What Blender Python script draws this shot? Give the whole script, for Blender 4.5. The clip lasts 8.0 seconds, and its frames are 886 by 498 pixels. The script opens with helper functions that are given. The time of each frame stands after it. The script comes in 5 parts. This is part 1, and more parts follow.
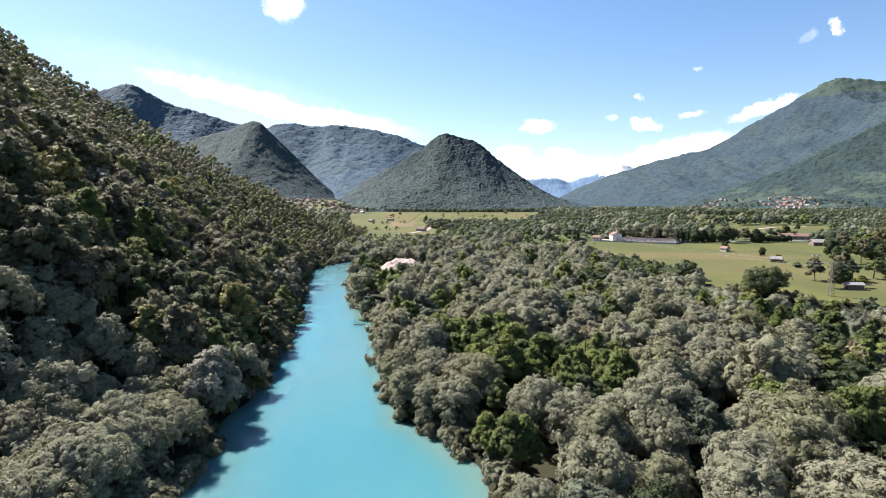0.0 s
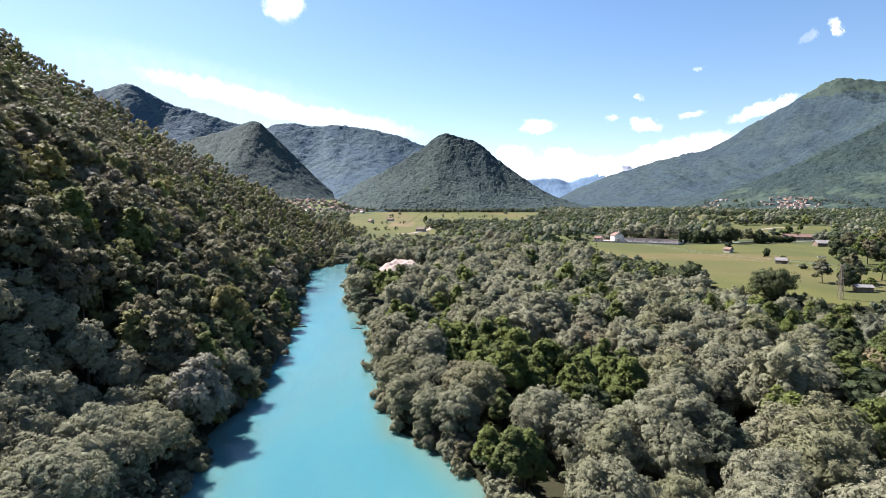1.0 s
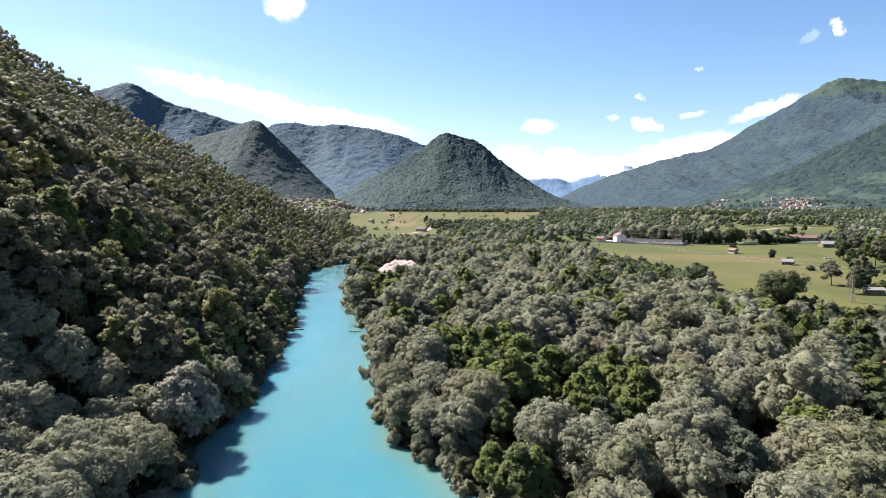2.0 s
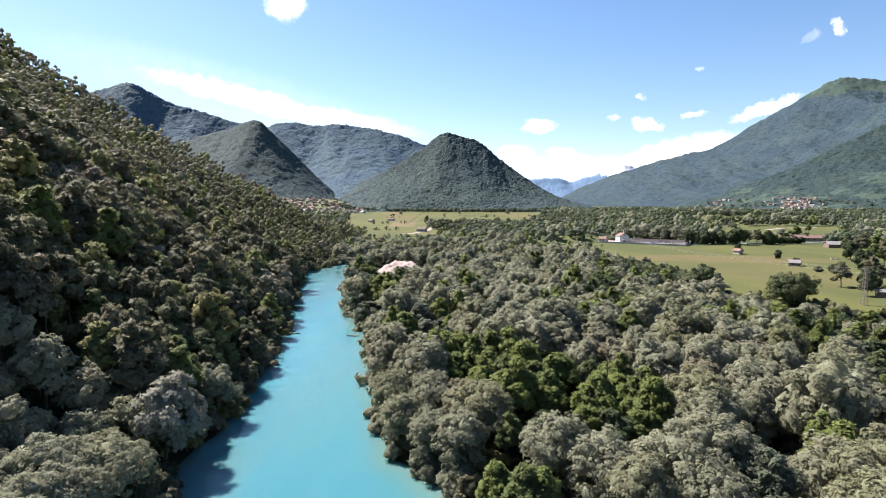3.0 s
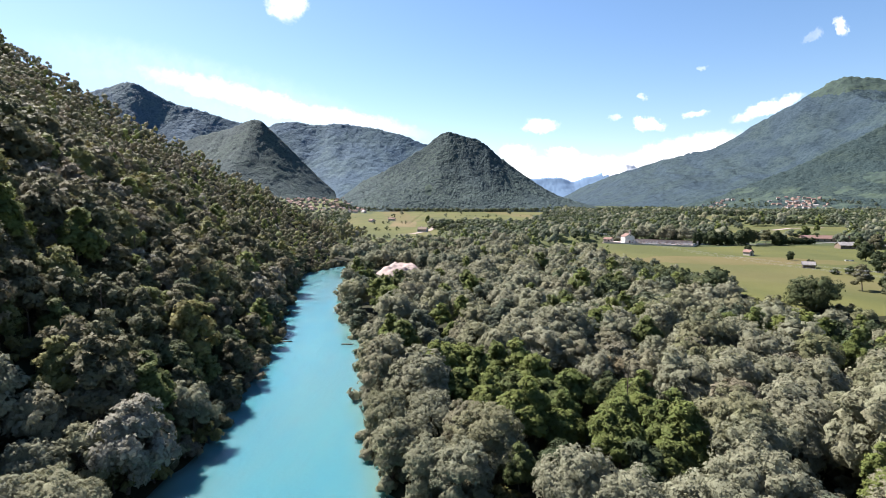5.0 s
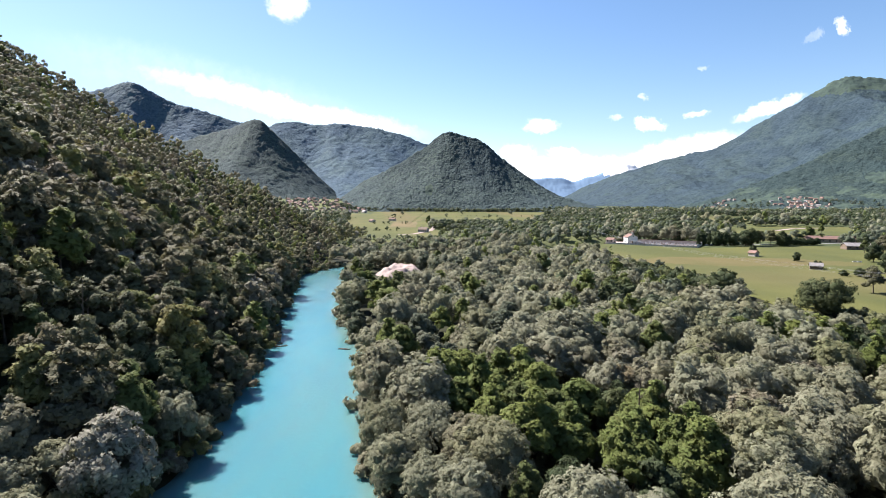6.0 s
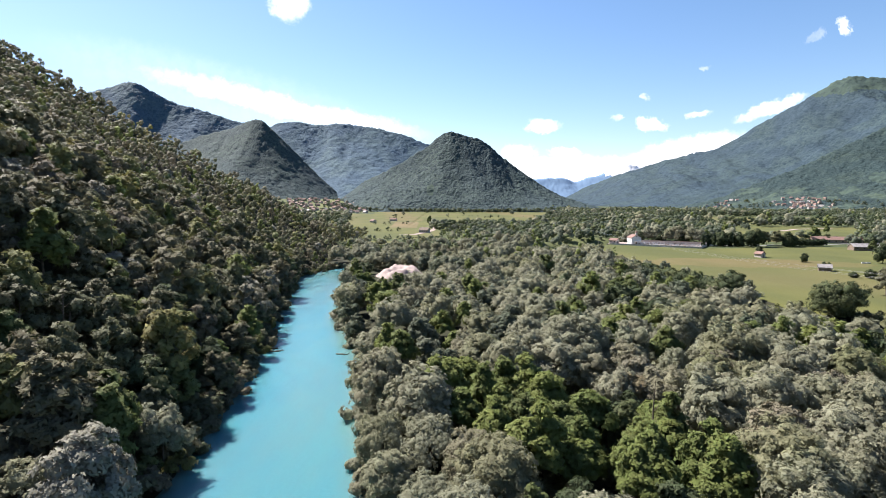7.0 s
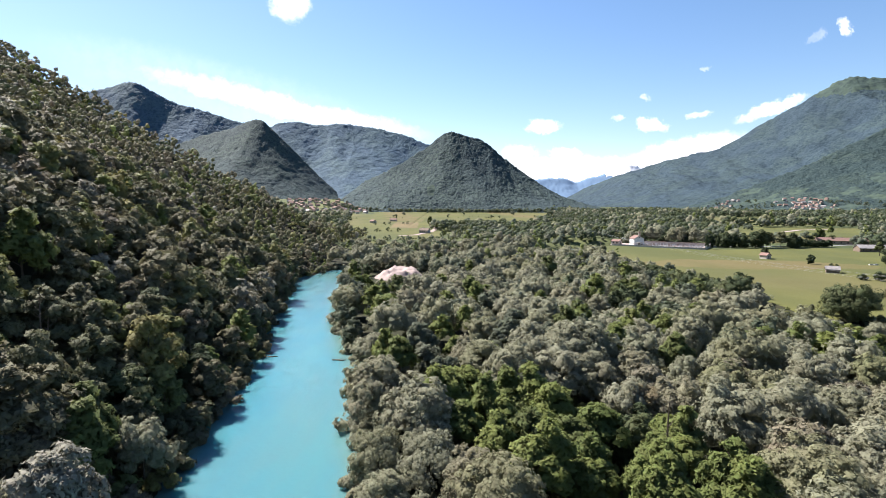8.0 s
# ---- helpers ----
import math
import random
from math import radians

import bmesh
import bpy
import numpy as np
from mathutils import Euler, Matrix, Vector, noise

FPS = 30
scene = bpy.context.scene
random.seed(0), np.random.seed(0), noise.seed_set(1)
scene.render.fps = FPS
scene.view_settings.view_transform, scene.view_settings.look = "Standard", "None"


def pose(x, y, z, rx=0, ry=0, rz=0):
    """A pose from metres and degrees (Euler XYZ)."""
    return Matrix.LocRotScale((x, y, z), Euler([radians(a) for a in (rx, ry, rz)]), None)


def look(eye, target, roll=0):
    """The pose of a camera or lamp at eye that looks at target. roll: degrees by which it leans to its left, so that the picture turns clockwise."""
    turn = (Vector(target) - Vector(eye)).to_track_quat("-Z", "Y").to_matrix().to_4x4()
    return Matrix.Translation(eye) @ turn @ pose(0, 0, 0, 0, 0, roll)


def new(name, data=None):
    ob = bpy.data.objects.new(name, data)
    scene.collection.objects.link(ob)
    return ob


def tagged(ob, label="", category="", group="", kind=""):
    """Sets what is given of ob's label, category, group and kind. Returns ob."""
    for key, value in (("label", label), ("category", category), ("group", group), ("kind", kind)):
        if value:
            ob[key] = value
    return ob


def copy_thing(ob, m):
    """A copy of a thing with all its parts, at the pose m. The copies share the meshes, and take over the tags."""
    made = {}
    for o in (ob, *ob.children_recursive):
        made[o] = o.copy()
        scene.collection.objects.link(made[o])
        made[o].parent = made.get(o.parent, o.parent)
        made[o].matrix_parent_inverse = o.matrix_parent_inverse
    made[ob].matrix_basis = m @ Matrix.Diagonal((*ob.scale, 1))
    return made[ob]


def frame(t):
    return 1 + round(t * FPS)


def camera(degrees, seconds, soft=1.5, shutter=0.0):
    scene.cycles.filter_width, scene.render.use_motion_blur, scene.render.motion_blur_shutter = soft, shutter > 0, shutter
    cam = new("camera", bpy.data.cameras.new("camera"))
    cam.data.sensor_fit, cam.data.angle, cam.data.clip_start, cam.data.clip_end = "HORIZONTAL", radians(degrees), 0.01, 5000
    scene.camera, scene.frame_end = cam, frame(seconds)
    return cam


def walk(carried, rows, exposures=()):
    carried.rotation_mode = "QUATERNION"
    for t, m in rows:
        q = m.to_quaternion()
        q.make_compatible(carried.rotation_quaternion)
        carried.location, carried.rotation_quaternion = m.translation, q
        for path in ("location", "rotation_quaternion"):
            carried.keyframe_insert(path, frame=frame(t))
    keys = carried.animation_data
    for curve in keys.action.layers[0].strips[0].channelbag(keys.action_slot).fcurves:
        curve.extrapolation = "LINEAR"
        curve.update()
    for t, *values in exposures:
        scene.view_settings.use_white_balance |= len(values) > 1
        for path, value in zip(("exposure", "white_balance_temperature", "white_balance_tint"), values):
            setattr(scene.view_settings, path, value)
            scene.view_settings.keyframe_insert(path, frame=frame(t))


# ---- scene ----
cam = camera(77.3, 8.0, soft=0.65)
METRES, EYE, TILT, LEAN, TURN = 44.0, 43.0, -4.9, 0.0, 0.0
ROWS = [
    (0.0, 0.0, 0.0, 0.0, -0.0, 0.0, 0.0),
    (0.5, 0.0005, 0.0582, 0.0053, -0.01, 0.02, -0.02),
    (1.0, 0.0015, 0.1178, 0.0115, -0.01, 0.01, -0.03),
    (1.5, 0.0025, 0.1786, 0.0174, 0.02, -0.01, -0.09),
    (3.0, 0.0035, 0.3672, 0.0351, 0.13, -0.03, -0.11),
    (3.5, 0.0037, 0.4305, 0.0407, 0.15, -0.05, -0.1),
    (4.0, 0.004, 0.4935, 0.0457, 0.21, -0.09, -0.11),
    (4.5, 0.0043, 0.5562, 0.0505, 0.25, -0.06, -0.12),
    (6.0, 0.0055, 0.7455, 0.0647, 0.34, -0.05, -0.15),
    (6.5, 0.0061, 0.8084, 0.0696, 0.42, -0.03, -0.17),
    (7.0, 0.0067, 0.8714, 0.0743, 0.48, -0.03, -0.17),
    (7.5, 0.0073, 0.9342, 0.0796, 0.53, -0.03, -0.18),
    (8.0, 0.0078, 0.9963, 0.0853, 0.53, 0.0, -0.22),
]
walk(cam, [(t, pose(0, 0, EYE, TILT, LEAN, TURN) @ pose(METRES * x, METRES * y, METRES * z, 90 + pitch, roll, yaw)) for t, x, y, z, yaw, pitch, roll in ROWS],
     exposures=[(0.0, 1.635, 6420, 15), (8.0, 1.635, 6420, 15)])

# ---------------------------------------------------------------- light
SUN_EL, SUN_AZ = 48.0, -50.0          # degrees up, degrees to the right of straight ahead
SUN_STRENGTH, SKY_STRENGTH = 5.0, 0.0525

sun = new("sun", bpy.data.lights.new("sun", "SUN"))
sun.data.energy, sun.data.angle, sun.data.color = SUN_STRENGTH, radians(0.53), (1.0, 0.95, 0.87)
sun_way = Vector((math.sin(radians(SUN_AZ)) * math.cos(radians(SUN_EL)), math.cos(radians(SUN_AZ)) * math.cos(radians(SUN_EL)), math.sin(radians(SUN_EL))))
sun.matrix_world = look(sun_way * 900, (0, 0, 0))


class Nodes:
    """Short hand for building a node tree."""

    def __init__(self, tree):
        self.tree = tree
        tree.nodes.clear()

    def add(self, kind, inputs=None, **settings):
        n = self.tree.nodes.new(kind)
        for k, v in settings.items():
            setattr(n, k, v)
        for k, v in (inputs or {}).items():
            if isinstance(v, bpy.types.NodeSocket):
                self.tree.links.new(v, n.inputs[k])
            else:
                n.inputs[k].default_value = v
        return n

    def math(self, op, a, b=0.0, clamp=False):
        return self.add("ShaderNodeMath", {0: a, 1: b}, operation=op, use_clamp=clamp).outputs[0]

    def vec(self, op, a, b=(0, 0, 0)):
        return self.add("ShaderNodeVectorMath", {0: a, 1: b}, operation=op).outputs[0]

    def noise(self, vector, scale, detail=4.0, rough=0.55):
        return self.add("ShaderNodeTexNoise", {"Vector": vector, "Scale": scale, "Detail": detail, "Roughness": rough}).outputs[0]

    def mix(self, fac, a, b):
        n = self.add("ShaderNodeMix", data_type="RGBA")
        for k, v in ((0, fac), (6, a), (7, b)):
            if isinstance(v, bpy.types.NodeSocket):
                self.tree.links.new(v, n.inputs[k])
            else:
                n.inputs[k].default_value = (*v, 1) if isinstance(v, tuple) else v
        return n.outputs[2]

    def ramp(self, fac, stops, mode="LINEAR"):
        n = self.add("ShaderNodeValToRGB", {0: fac})
        n.color_ramp.interpolation = mode
        e = n.color_ramp.elements
        while len(e) < len(stops):
            e.new(0.5)
        for i, (p, c) in enumerate(stops):
            e[i].position, e[i].color = p, (*c, 1) if len(c) == 3 else c
        return n.outputs[0]

    def smooth(self, v, lo, hi):
        return self.add("ShaderNodeMapRange", {0: v, 1: lo, 2: hi}, interpolation_type="SMOOTHSTEP").outputs[0]


world = bpy.data.worlds.new("sky")
scene.world = world
world.use_nodes = True
N = Nodes(world.node_tree)
sky = N.add("ShaderNodeTexSky", sky_type="NISHITA", sun_disc=False, sun_elevation=radians(SUN_EL), sun_rotation=radians(SUN_AZ % 360),
            altitude=200.0, air_density=1.0, dust_density=0.4, ozone_density=1.2).outputs[0]
sky = N.add("ShaderNodeHueSaturation", {"Saturation": 1.17, "Value": 1.10, "Color": sky}).outputs[0]
way = N.add("ShaderNodeTexCoord").outputs["Generated"]
xyz = N.add("ShaderNodeSeparateXYZ", {0: way})
ahead = N.math("MAXIMUM", xyz.outputs[1], 0.05)
u0, v0 = N.math("DIVIDE", xyz.outputs[0], ahead), N.math("DIVIDE", xyz.outputs[2], ahead)
plane = N.add("ShaderNodeCombineXYZ", {0: u0, 1: v0}).outputs[0]
warp = N.add("ShaderNodeTexNoise", {"Vector": plane, "Scale": 34.0, "Detail": 8.0, "Roughness": 0.72}).outputs["Color"]
warped = N.vec("ADD", plane, N.vec("MULTIPLY", N.vec("SUBTRACT", warp, (0.5, 0.5, 0.5)), (0.055, 0.035, 0)))
# clouds: middle across and up, half width, half height, slope, thickness
CLOUDS = [
    (-0.277, 0.346, 0.034, 0.033, 0.0, 1.0), (0.168, 0.133, 0.030, 0.013, 0.0, 1.0), (0.36, 0.137, 0.028, 0.011, -0.1, 1.0),
    (0.44, 0.155, 0.022, 0.006, 0.1, 0.6), (0.57, 0.166, 0.058, 0.012, 0.34, 1.0), (0.69, 0.306, 0.012, 0.012, -0.5, 0.85),
    (0.64, 0.288, 0.014, 0.009, 0.6, 0.22), (0.45, 0.236, 0.008, 0.005, 0.0, 0.4), (0.35, 0.184, 0.008, 0.006, 0.0, 0.45),
    (0.30, 0.146, 0.010, 0.005, 0.0, 0.4), (0.125, 0.086, 0.03, 0.014, 0.0, 0.5), (0.21, 0.088, 0.03, 0.007, 0.0, 0.6),
    (0.41, 0.076, 0.13, 0.033, 0.22, 1.2), (0.24, 0.05, 0.16, 0.030, 0.0, 1.0),
    (-0.36, 0.184, 0.19, 0.022, -0.25, 0.62), (-0.22, 0.150, 0.17, 0.018, -0.17, 0.55), (-0.42, 0.20, 0.30, 0.05, -0.25, 0.12),
]
mask = None
for cu, cv, ru, rv, slope, thick in CLOUDS:
    d = N.vec("SUBTRACT", warped, (cu, cv, 0))
    s = N.add("ShaderNodeSeparateXYZ", {0: d})
    du = N.math("DIVIDE", s.outputs[0], ru)
    dv = N.math("DIVIDE", N.math("SUBTRACT", s.outputs[1], N.math("MULTIPLY", s.outputs[0], slope)), rv)
    r2 = N.math("ADD", N.math("MULTIPLY", du, du), N.math("MULTIPLY", dv, dv))
    m = N.math("MULTIPLY", N.smooth(r2, 1.5, 0.1), thick)
    mask = m if mask is None else N.math("MAXIMUM", mask, m)
mask = N.math("MULTIPLY", mask, N.smooth(xyz.outputs[1], 0.1, 0.3), clamp=True)
wisps = N.add("ShaderNodeMapRange", {0: N.noise(plane, 48.0, 6.0, 0.65), 1: 0.3, 2: 0.6, 3: 0.45, 4: 1.0}).outputs[0]
mask = N.math("MULTIPLY", mask, N.mix(N.smooth(v0, 0.10, 0.13), (1.0, 1.0, 1.0), wisps), clamp=True)
cloudy = N.mix(mask, sky, (10.5, 10.6, 10.8))
bg = N.add("ShaderNodeBackground", {"Color": cloudy, "Strength": SKY_STRENGTH})
N.add("ShaderNodeOutputWorld", {0: bg.outputs[0]})


# ---------------------------------------------------------------- materials
def material(name):
    m = bpy.data.materials.new(name)
    m.use_nodes = True
    return m, Nodes(m.node_tree)


def finish(n, colour, rough=0.8, bump=None, bump_height=0.05, spec=0.3, extra=None):
    put = {"Base Color": colour if isinstance(colour, bpy.types.NodeSocket) else (*colour, 1), "Roughness": rough, "Specular IOR Level": spec}
    put.update(extra or {})
    if bump is not None:
        put["Normal"] = n.add("ShaderNodeBump", {"Height": bump, "Strength": 1.0, "Distance": bump_height}).outputs[0]
    p = n.add("ShaderNodeBsdfPrincipled", put)
    return p.outputs[0]


def leaf_material(name, stops, through_light=0.25, rough=0.7, spec=0.1, fine=4.2):
    """Foliage: one colour a tree out of a range, and a little more for each spray of leaves, with gaps between the leaves."""
    m, n = material(name)
    one = n.add("ShaderNodeObjectInfo").outputs["Random"]
    tint = n.add("ShaderNodeAttribute", attribute_name="tint").outputs["Fac"]
    pick = n.math("FRACT", n.math("ADD", one, tint))
    base = n.ramp(pick, stops)
    spray = n.add("ShaderNodeNewGeometry").outputs["Random Per Island"]
    light = n.add("ShaderNodeMapRange", {0: spray, 3: 0.91, 4: 1.09}).outputs[0]
    where = n.add("ShaderNodeTexCoord").outputs["Object"]
    patch = n.add("ShaderNodeMapRange", {0: n.noise(where, 0.45, 2.0), 1: 0.3, 2: 0.7, 3: 0.8, 4: 1.2}).outputs[0]
    grain = n.noise(where, 3.2, 4.0, 0.7)
    leaf_grain = n.add("ShaderNodeMapRange", {0: grain, 1: 0.34, 2: 0.62, 3: 0.86, 4: 1.09}).outputs[0]
    light = n.math("MULTIPLY", light, leaf_grain)
    hue = n.add("ShaderNodeHueSaturation", {"Hue": n.add("ShaderNodeMapRange", {0: spray, 3: 0.485, 4: 0.51}).outputs[0],
                                          "Value": n.math("MULTIPLY", light, patch), "Color": base}).outputs[0]
    leafy = n.add("ShaderNodeBump", {"Height": n.math("ADD", grain, n.noise(where, 1.3, 3.0, 0.6)), "Strength": 0.25, "Distance": 0.08}).outputs[0]
    p = n.add("ShaderNodeBsdfPrincipled", {"Base Color": hue, "Roughness": rough, "Specular IOR Level": spec, "Normal": leafy})
    t = n.add("ShaderNodeBsdfTranslucent", {"Color": hue, "Normal": leafy})
    leaf = n.add("ShaderNodeMixShader", {0: through_light, 1: p.outputs[0], 2: t.outputs[0]}).outputs[0]
    gap = n.smooth(n.noise(where, fine, 2.0, 0.6), 0.462, 0.44)
    n.add("ShaderNodeOutputMaterial", {0: n.add("ShaderNodeMixShader", {0: gap, 1: leaf, 2: n.add("ShaderNodeBsdfTransparent").outputs[0]}).outputs[0]})
    return m


def simple(name, dark, light, scale=2.0, rough=0.8, relief=0.02, spec=0.3, metal=0.0):
    """A weathered plain surface with stains and grain."""
    m, n = material(name)
    where = n.add("ShaderNodeTexCoord").outputs["Object"]
    a, b = n.noise(where, scale, 5.0), n.noise(where, scale * 9, 3.0)
    f = n.math("ADD", n.math("MULTIPLY", a, 0.65), n.math("MULTIPLY", b, 0.35))
    c = n.mix(n.smooth(f, 0.32, 0.68), dark, light)
    n.add("ShaderNodeOutputMaterial", {0: finish(n, c, rough, f, relief, spec, {"Metallic": metal})})
    return m


WILLOW = leaf_material("willow_leaves", [(0.0, (0.1818, 0.1856, 0.1126)), (0.35, (0.2155, 0.2171, 0.1521)), (0.7, (0.1905, 0.1993, 0.1347)), (0.9, (0.1950, 0.1876, 0.1252)), (1.0, (0.1557, 0.1661, 0.0847))], 0.38, fine=6.0)
GREEN = leaf_material("ash_leaves", [(0.0, (0.0944, 0.1199, 0.0381)), (0.5, (0.1279, 0.1536, 0.0458)), (1.0, (0.0784, 0.0974, 0.0381))], 0.32)
HILL = leaf_material("hillside_leaves", [(0.0, (0.0924, 0.0985, 0.0562)), (0.25, (0.1324, 0.1233, 0.0761)), (0.5, (0.0844, 0.0966, 0.0516)), (0.7, (0.1461, 0.1261, 0.0889)), (0.85, (0.1153, 0.1344, 0.0534)), (1.0, (0.1769, 0.1639, 0.0634))], 0.30)
GREY = leaf_material("whitebeam_leaves", [(0.0, (0.2119, 0.2076, 0.1643)), (1.0, (0.1557, 0.1514, 0.1125))], 0.20)
# grey-green leaves, their colours lifted and blued a little for valley haze
VALLEY = leaf_material("haze_lifted_valley_leaves", [(0.0, (0.0792, 0.0984, 0.0676)), (0.4, (0.1128, 0.1272, 0.0910)), (0.7, (0.0912, 0.1128, 0.0728)), (1.0, (0.1344, 0.1416, 0.1040))], 0.34)
YELLOW = leaf_material("yellowing_leaves", [(0.0, (0.1616, 0.1479, 0.0882)), (0.5, (0.1432, 0.1373, 0.1038)), (1.0, (0.1790, 0.1512, 0.0882))], 0.20)
DARK = leaf_material("dark_tree_leaves", [(0.0, (0.0476, 0.0647, 0.0328)), (0.6, (0.0647, 0.0837, 0.0428)), (1.0, (0.0904, 0.1046, 0.0477))], 0.34)
BARK = simple("bark", (0.0433, 0.0346, 0.0259), (0.1384, 0.1125, 0.0865), 3.0, 0.9, 0.03)
GRAVEL = simple("gravel", (0.2076, 0.1600, 0.1471), (0.3287, 0.2681, 0.2465), 0.4, 0.95, 0.12)
LIME = simple("lime_render", (0.3114, 0.2768, 0.2422), (0.4498, 0.4152, 0.3806), 0.5, 0.9, 0.01)
OCHRE = simple("ochre_render", (0.2595, 0.1990, 0.1471), (0.3806, 0.3114, 0.2422), 0.5, 0.9, 0.01)
TILES = simple("clay_roof_tiles", (0.1298, 0.0761, 0.0623), (0.2076, 0.1315, 0.1107), 1.2, 0.85, 0.03)
SLATE = simple("grey_roof_sheet", (0.1384, 0.1298, 0.1298), (0.2595, 0.2422, 0.2336), 0.6, 0.6, 0.02)
BOARDS = simple("weathered_boards", (0.0865, 0.0649, 0.0476), (0.1903, 0.1471, 0.1125), 1.5, 0.85, 0.02)
DARKHOLE = simple("window_glass", (0.0173, 0.0190, 0.0216), (0.0433, 0.0476, 0.0519), 1.0, 0.15, 0.0, 0.5)
STONE = simple("grave_stone", (0.2422, 0.2336, 0.2249), (0.5363, 0.5190, 0.5017), 1.0, 0.6, 0.01)
STEEL = simple("galvanised_steel", (0.1730, 0.1384, 0.1211), (0.3114, 0.2595, 0.2336), 2.0, 0.55, 0.005, 0.5, 0.6)
WIRE = simple("aluminium_wire", (0.2595, 0.2595, 0.2595), (0.3633, 0.3633, 0.3633), 0.5, 0.4, 0.0, 0.5, 0.8)
WHITE = simple("fresh_whitewash", (0.5709, 0.5623, 0.5363), (0.6920, 0.6834, 0.6661), 0.5, 0.9, 0.01)
PAINT = simple("white_paint", (0.3892, 0.3892, 0.3892), (0.5363, 0.5363, 0.5363), 0.5, 0.35, 0.0, 0.5)


def ground_material(name, dark, mid, light, big=0.03, small=0.9, relief=0.15):
    m, n = material(name)
    where = n.add("ShaderNodeTexCoord").outputs["Object"]
    stretched = n.vec("MULTIPLY", where, (1.0, 0.45, 1.0))
    a, b = n.noise(stretched, big, 4.0), n.noise(where, small, 5.0, 0.65)
    c = n.mix(n.smooth(a, 0.36, 0.64), dark, mid)
    c = n.mix(n.math("MULTIPLY", n.smooth(n.noise(stretched, big * 0.37, 3.0), 0.48, 0.66), 0.85), c, light)
    c = n.mix(n.math("MULTIPLY", n.smooth(b, 0.45, 0.75), 0.35), c, dark)
    n.add("ShaderNodeOutputMaterial", {0: finish(n, c, 0.95, b, relief, 0.15)})
    return m


MEADOW = ground_material("meadow_grass", (0.060, 0.067, 0.022), (0.084, 0.086, 0.026), (0.098, 0.086, 0.036), 0.016, 0.8)
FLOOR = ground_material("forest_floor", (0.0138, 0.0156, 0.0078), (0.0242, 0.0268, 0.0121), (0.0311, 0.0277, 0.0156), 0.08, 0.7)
SCRUB = ground_material("rough_grass_and_scrub", (0.0389, 0.0519, 0.0216), (0.0735, 0.0865, 0.0346), (0.1038, 0.1125, 0.0433), 0.012, 0.12, 1.2)
MOWN = ground_material("mown_meadow", (0.084, 0.078, 0.029), (0.100, 0.084, 0.035), (0.110, 0.085, 0.040), 0.03, 0.8)
DRY = ground_material("mown_dry_field", (0.0995, 0.0830, 0.0389), (0.1298, 0.0995, 0.0502), (0.1038, 0.0951, 0.0389), 0.02, 0.5)
SHOAL = ground_material("shingle_shore", (0.2422, 0.2249, 0.1730), (0.3460, 0.3201, 0.2595), (0.3979, 0.3633, 0.2941), 0.1, 1.5)

# the milky glacial water
WATER, n = material("turquoise_water")
where = n.add("ShaderNodeTexCoord").outputs["Object"]
long_way = n.vec("MULTIPLY", where, (1.0, 0.35, 1.0))
shore = n.add("ShaderNodeAttribute", attribute_name="shallow").outputs["Fac"]
cloudy_water = n.mix(n.smooth(n.noise(long_way, 0.05, 3.0), 0.35, 0.68), (0.0407, 0.1471, 0.1799), (0.0554, 0.1592, 0.1730))
ragged = n.math("ADD", shore, n.math("MULTIPLY", n.math("SUBTRACT", n.noise(long_way, 0.12, 4.0), 0.5), 0.5))
cloudy_water = n.mix(n.math("MULTIPLY", n.smooth(n.noise(long_way, 0.021, 4.0, 0.6), 0.44, 0.66), 0.7), cloudy_water, (0.0779, 0.1453, 0.1453))
c = n.mix(n.smooth(ragged, 0.30, 1.1), cloudy_water, (0.0865, 0.1514, 0.1341))
ripples = n.math("ADD", n.noise(where, 1.1, 4.0), n.math("MULTIPLY", n.noise(long_way, 0.25, 2.0), 1.5))
n.add("ShaderNodeOutputMaterial", {0: finish(n, c, 0.14, ripples, 0.05, 0.3, {"IOR": 1.33, "Subsurface Weight": 1.0, "Subsurface Radius": (0.6, 1.0, 1.0), "Subsurface Scale": 1.6})})
for node in WATER.node_tree.nodes:
    if node.type == "BSDF_PRINCIPLED":
        node.subsurface_method = "BURLEY"


def canopy_material(name, dark, mid, light, tree=0.11, relief=3.0):
    """Woods seen from afar: crown beside crown, patches of other kinds."""
    m, n = material(name)
    where = n.add("ShaderNodeTexCoord").outputs["Object"]
    cells = n.add("ShaderNodeTexVoronoi", {"Vector": where, "Scale": tree, "Randomness": 1.0})
    one = n.add("ShaderNodeSeparateColor", {0: cells.outputs["Color"]}).outputs[0]
    c = n.mix(n.smooth(n.noise(where, 0.006, 5.0), 0.38, 0.64), mid, light)
    c = n.mix(n.math("MULTIPLY", n.math("MULTIPLY", one, one), 0.95), c, dark)
    fine = n.noise(where, tree * 5, 4.0, 0.7)
    c = n.mix(n.math("MULTIPLY", n.smooth(fine, 0.4, 0.7), 0.5), c, dark)
    h = n.math("ADD", n.math("SUBTRACT", 1.0, cells.outputs["Distance"]), n.math("MULTIPLY", fine, 0.6))
    n.add("ShaderNodeOutputMaterial", {0: finish(n, c, 0.9, h, relief, 0.12)})
    return m


